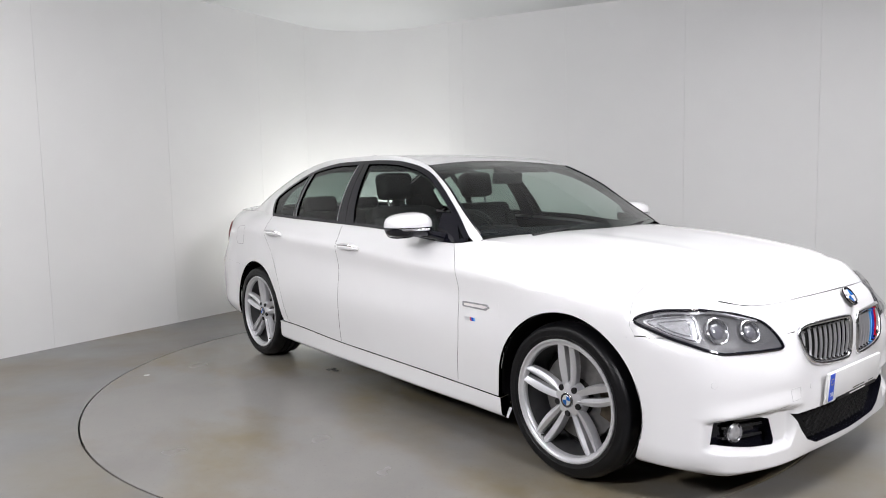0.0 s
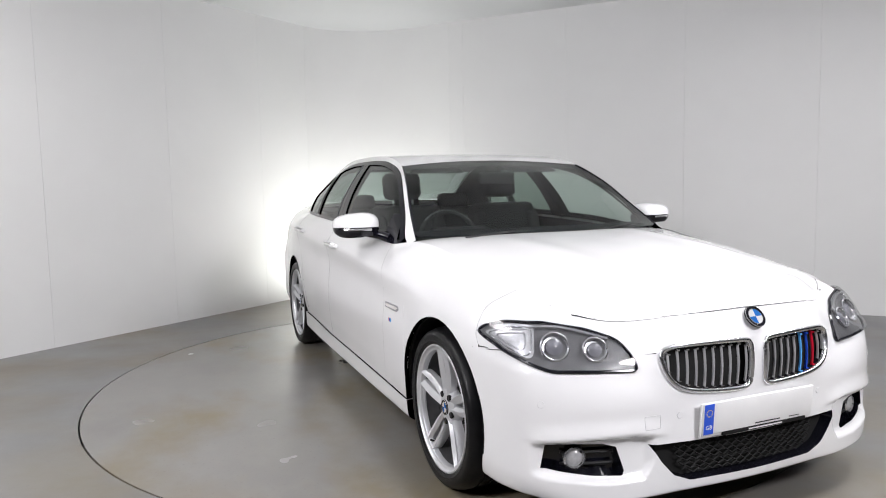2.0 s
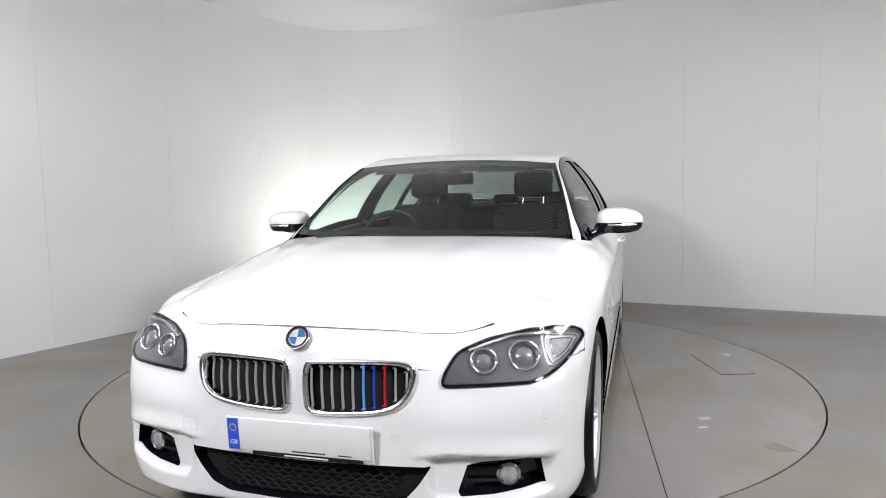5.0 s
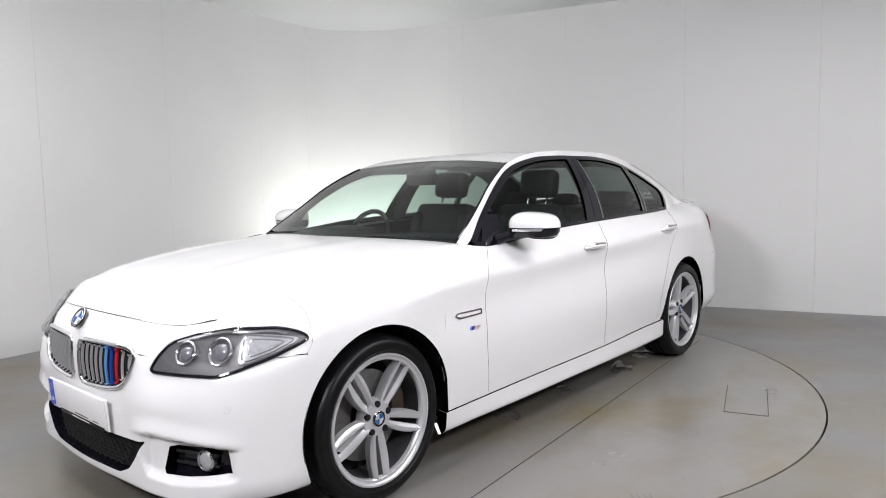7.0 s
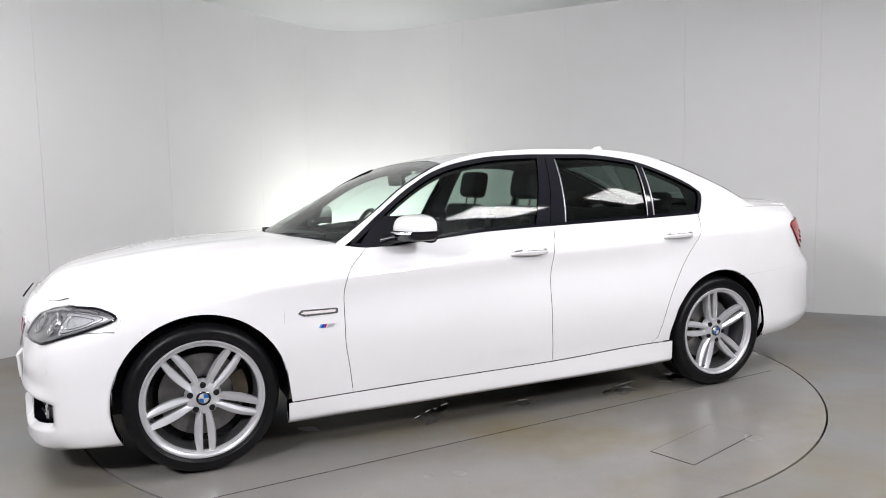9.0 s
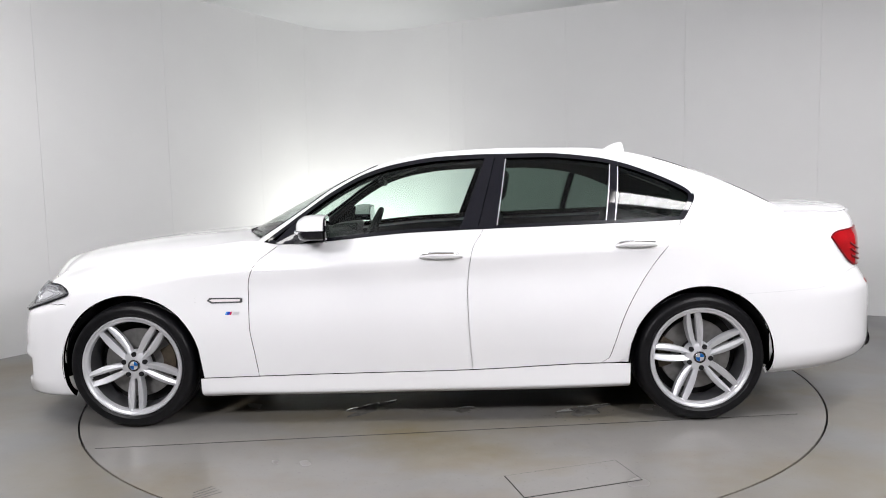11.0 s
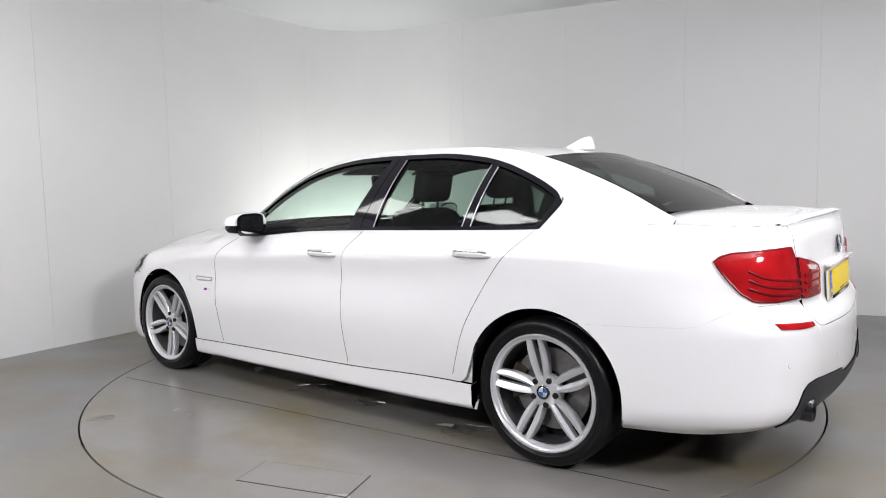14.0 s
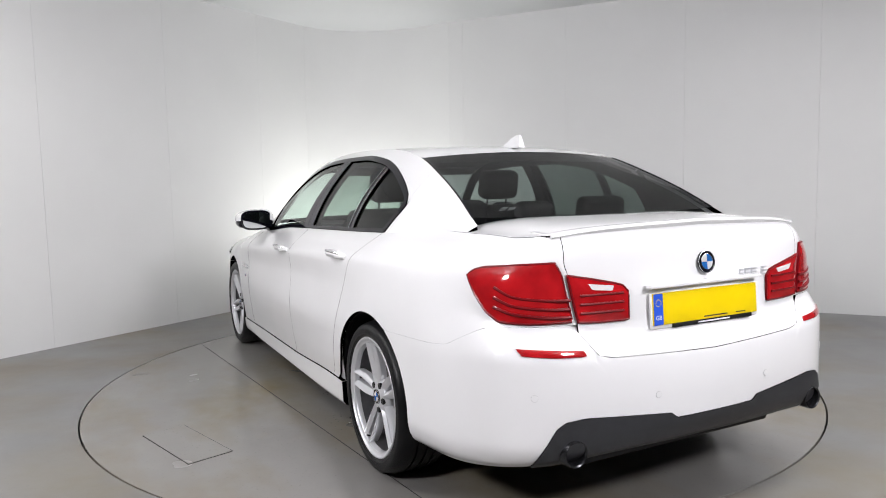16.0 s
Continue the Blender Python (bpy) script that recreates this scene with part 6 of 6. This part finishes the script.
PIPE = material("dark_pipe", (0.05, 0.05, 0.055), 0.25, metal=0.8)
CHROMED = material("satin_chrome", (0.55, 0.55, 0.57), 0.22, metal=0.9)
SLATM = material("slat_satin_chrome", (0.55, 0.55, 0.57), 0.30, metal=0.6)
CLEARL = material("clear_reflector", (0.58, 0.58, 0.60), 0.25, metal=0.4, grain=0.2, scale=60)
LENSM = material("projector_glass", (0.16, 0.16, 0.18), 0.03, coat=1.0)
MIRROR = material("mirror_glass", (0.85, 0.87, 0.88), 0.01, metal=1.0)


def build_sticker():
    """Two small pale stickers inside the rear screen."""
    for y, w, h in ((0.475, 0.030, 0.030), (0.435, 0.030, 0.030)):
        bm = bmesh.new()
        for dz in (-0.011, 0.0, 0.011):
            block(bm, 0, 0, dz, 0.001, w, 0.005)
        bmesh.ops.transform(bm, matrix=pose(-1.872, y, 1.150, 0, -62, 0), verts=bm.verts)
        part("sticker", bm, PLATEW, car)


build_front()
build_rear()
build_sticker()
build_sides()

# ---------------------------------------------------------------- cabin


def cushion(name, parent, cx, cy, cz, sx, sy, sz, tilt=0.0, mat=None, bevel=0.05, label=""):
    bm = bmesh.new()
    block(bm, 0, 0, 0, sx, sy, sz, min(bevel, 0.45 * min(sx, sy, sz)), 4)
    bmesh.ops.transform(bm, matrix=pose(cx, cy, cz, 0, tilt, 0), verts=bm.verts)
    return part(name, bm, mat or CLOTH, parent, label)


def build_cabin_inside():
    cushion("cabin_floor", car, -0.3, 0, 0.34, 2.4, 1.5, 0.08, mat=TRIM, bevel=0.02)
    cushion("dashboard", car, 0.68, 0, 0.86, 0.46, 1.42, 0.22, 4, TRIM, 0.07, "dark soft dashboard")
    cushion("instrument_hood", car, 0.52, -0.37, 0.975, 0.18, 0.34, 0.06, 6, TRIM, 0.028)
    cushion("centre_console", car, 0.15, 0, 0.56, 0.95, 0.24, 0.34, -6, TRIM, 0.04)
    for y in (0.37, -0.37):
        st = new("front_seat")
        st.parent = car
        tagged(st, "dark upholstered front seat")
        st.location = (-0.12, y, 0)
        cushion("seat_base", st, 0.12, 0, 0.54, 0.54, 0.50, 0.18, -8)
        cushion("backrest", st, -0.23, 0, 0.83, 0.15, 0.50, 0.58, -18, bevel=0.06)
        cushion("bolster", st, -0.21, 0.21, 0.82, 0.17, 0.10, 0.46, -18, bevel=0.045)
        cushion("bolster", st, -0.21, -0.21, 0.82, 0.17, 0.10, 0.46, -18, bevel=0.045)
        cushion("headrest", st, -0.355, 0, 1.245, 0.11, 0.26, 0.18, -12, bevel=0.05)
        bm = bmesh.new()
        for d in (-0.07, 0.07):
            tube(bm, [(-0.315, d, 1.08), (-0.345, d, 1.20)], 0.007, 8)
        part("headrest_posts", bm, CHROME, st)
    bench = new("rear_seat")
    bench.parent = car
    tagged(bench, "dark upholstered rear bench")
    cushion("seat_base", bench, -0.98, 0, 0.56, 0.52, 1.32, 0.18, -6)
    cushion("backrest", bench, -1.28, 0, 0.82, 0.16, 1.32, 0.50, -22, bevel=0.06)
    for y, w in ((0.42, 0.27), (-0.42, 0.27), (0, 0.20)):
        cushion("headrest", bench, -1.40, y, 1.115, 0.10, w, 0.12 if y else 0.09, -12, bevel=0.04)
    cushion("parcel_shelf", car, -1.70, 0, 1.035, 0.56, 1.20, 0.03, 3, TRIM, 0.01)
    # wheel for the driver, on the right
    bm = bmesh.new()
    tube(bm, [(0, 0.182 * math.cos(w), 0.182 * math.sin(w)) for w in np.linspace(0, 2 * math.pi, 40, endpoint=False)], 0.015, 8, closed=True)
    block(bm, 0.01, 0, 0, 0.05, 0.13, 0.11, 0.02)
    for w in (0.0, math.pi, -math.pi / 2):
        tube(bm, [(0.005, 0.05 * math.cos(w), 0.05 * math.sin(w)), (0, 0.175 * math.cos(w), 0.175 * math.sin(w))], 0.013, 8)
    bmesh.ops.transform(bm, matrix=pose(0.36, -0.37, 0.925, 0, -24, 0), verts=bm.verts)
    sw = part("steering_wheel", bm, TRIM, car, "dark three-spoke steering wheel")
    # chrome arc added as the gleam along the rim's top
    bm = bmesh.new()
    tube(bm, [(0.010, 0.187 * math.cos(w), 0.187 * math.sin(w)) for w in np.linspace(0.7, 2.4, 20)], 0.0055, 6)
    bmesh.ops.transform(bm, matrix=pose(0.36, -0.37, 0.925, 0, -24, 0), verts=bm.verts)
    part("rim_glint_arc", bm, CHROMED, sw)
    cushion("interior_mirror", car, 0.235, 0, 1.285, 0.035, 0.24, 0.07, 8, SATIN, 0.015, "dark interior mirror behind the screen")
    cushion("mirror_stem", car, 0.19, 0, 1.325, 0.09, 0.08, 0.05, 25, SATIN, 0.02)
    # headliner and inner pillar covers
    xr = np.linspace(0.15, -1.33, 30)
    e = rail(xr)
    W = np.linspace(-1, 1, 15)
    P = np.empty((30, 15, 3))
    for j, w in enumerate(W):
        P[:, j, 0] = xr
        P[:, j, 1] = e[:, 1] * w * 0.99
        P[:, j, 2] = e[:, 2] - 0.022 + 0.008 * (1 - w * w)
    link("headliner", sheet(P, grid_normals(P, (0, 0, -1))), LINER, car, "pale grey headliner")
    zb = lambda x: belt(np.array(float(x)))[2]
    zr = lambda x: rail(np.array(float(x)))[2]
    for side in (1, -1):
        cabin_patch("pillar_cover", const(0.80), const(-1.47), lambda x: max(dloT(x) - 0.03, zb(x)), lambda x: zr(x) - 0.004, 40, 4, TRIM, side, -0.03)
        cabin_patch("rear_pillar_cover", const(-1.38), const(-1.93), zb, lambda x: zr(x) - 0.004, 12, 10, TRIM, side, -0.035)
        cabin_patch("door_pillar_cover", lambda z: np.interp(z, [1.0, 1.41], [-0.29, -0.42]), lambda z: np.interp(z, [1.0, 1.41], [-0.42, -0.50]), zb, lambda x: dloT(x), 4, 8, TRIM, side, -0.04)
    for y in (0.30, -0.36):
        cushion("sun_visor", car, 0.10, y, 1.345, 0.13, 0.34, 0.012, 18, LINER, 0.005)


LINER = material("headliner_cloth", (0.10, 0.10, 0.105), 0.8, grain=0.1, scale=40)
build_cabin_inside()


def motions():
    """Table and car turn together about the table's middle."""
    cx, cy = -0.1744, -0.1577
    turns = [(0.0, -50.31), (0.5, -51.90), (1.0, -55.36), (1.5, -60.29), (2.0, -66.83), (2.5, -73.08), (3.0, -79.72), (3.5, -86.04), (4.0, -92.68), (4.5, -98.99), (5.0, -105.73), (5.75, -115.1), (6.5, -124.7), (7.5, -137.19), (8.0, -143.75), (8.5, -149.78), (9.0, -156.25), (9.75, -165.4), (10.5, -174.6), (11.5, -186.65), (12.0, -192.56), (12.5, -198.37), (13.0, -204.72), (13.5, -210.79), (14.0, -217.18), (14.5, -223.15), (15.0, -229.65), (15.5, -235.79), (16.0, -242.34)]
    spin = lambda a: pose(0, 0, 0, 0, 0, a)
    walk(turntable, [(t, spin(a)) for t, a in turns])
    walk(car, [(t, spin(a) @ pose(-cx, -cy, 0)) for t, a in turns])


motions()
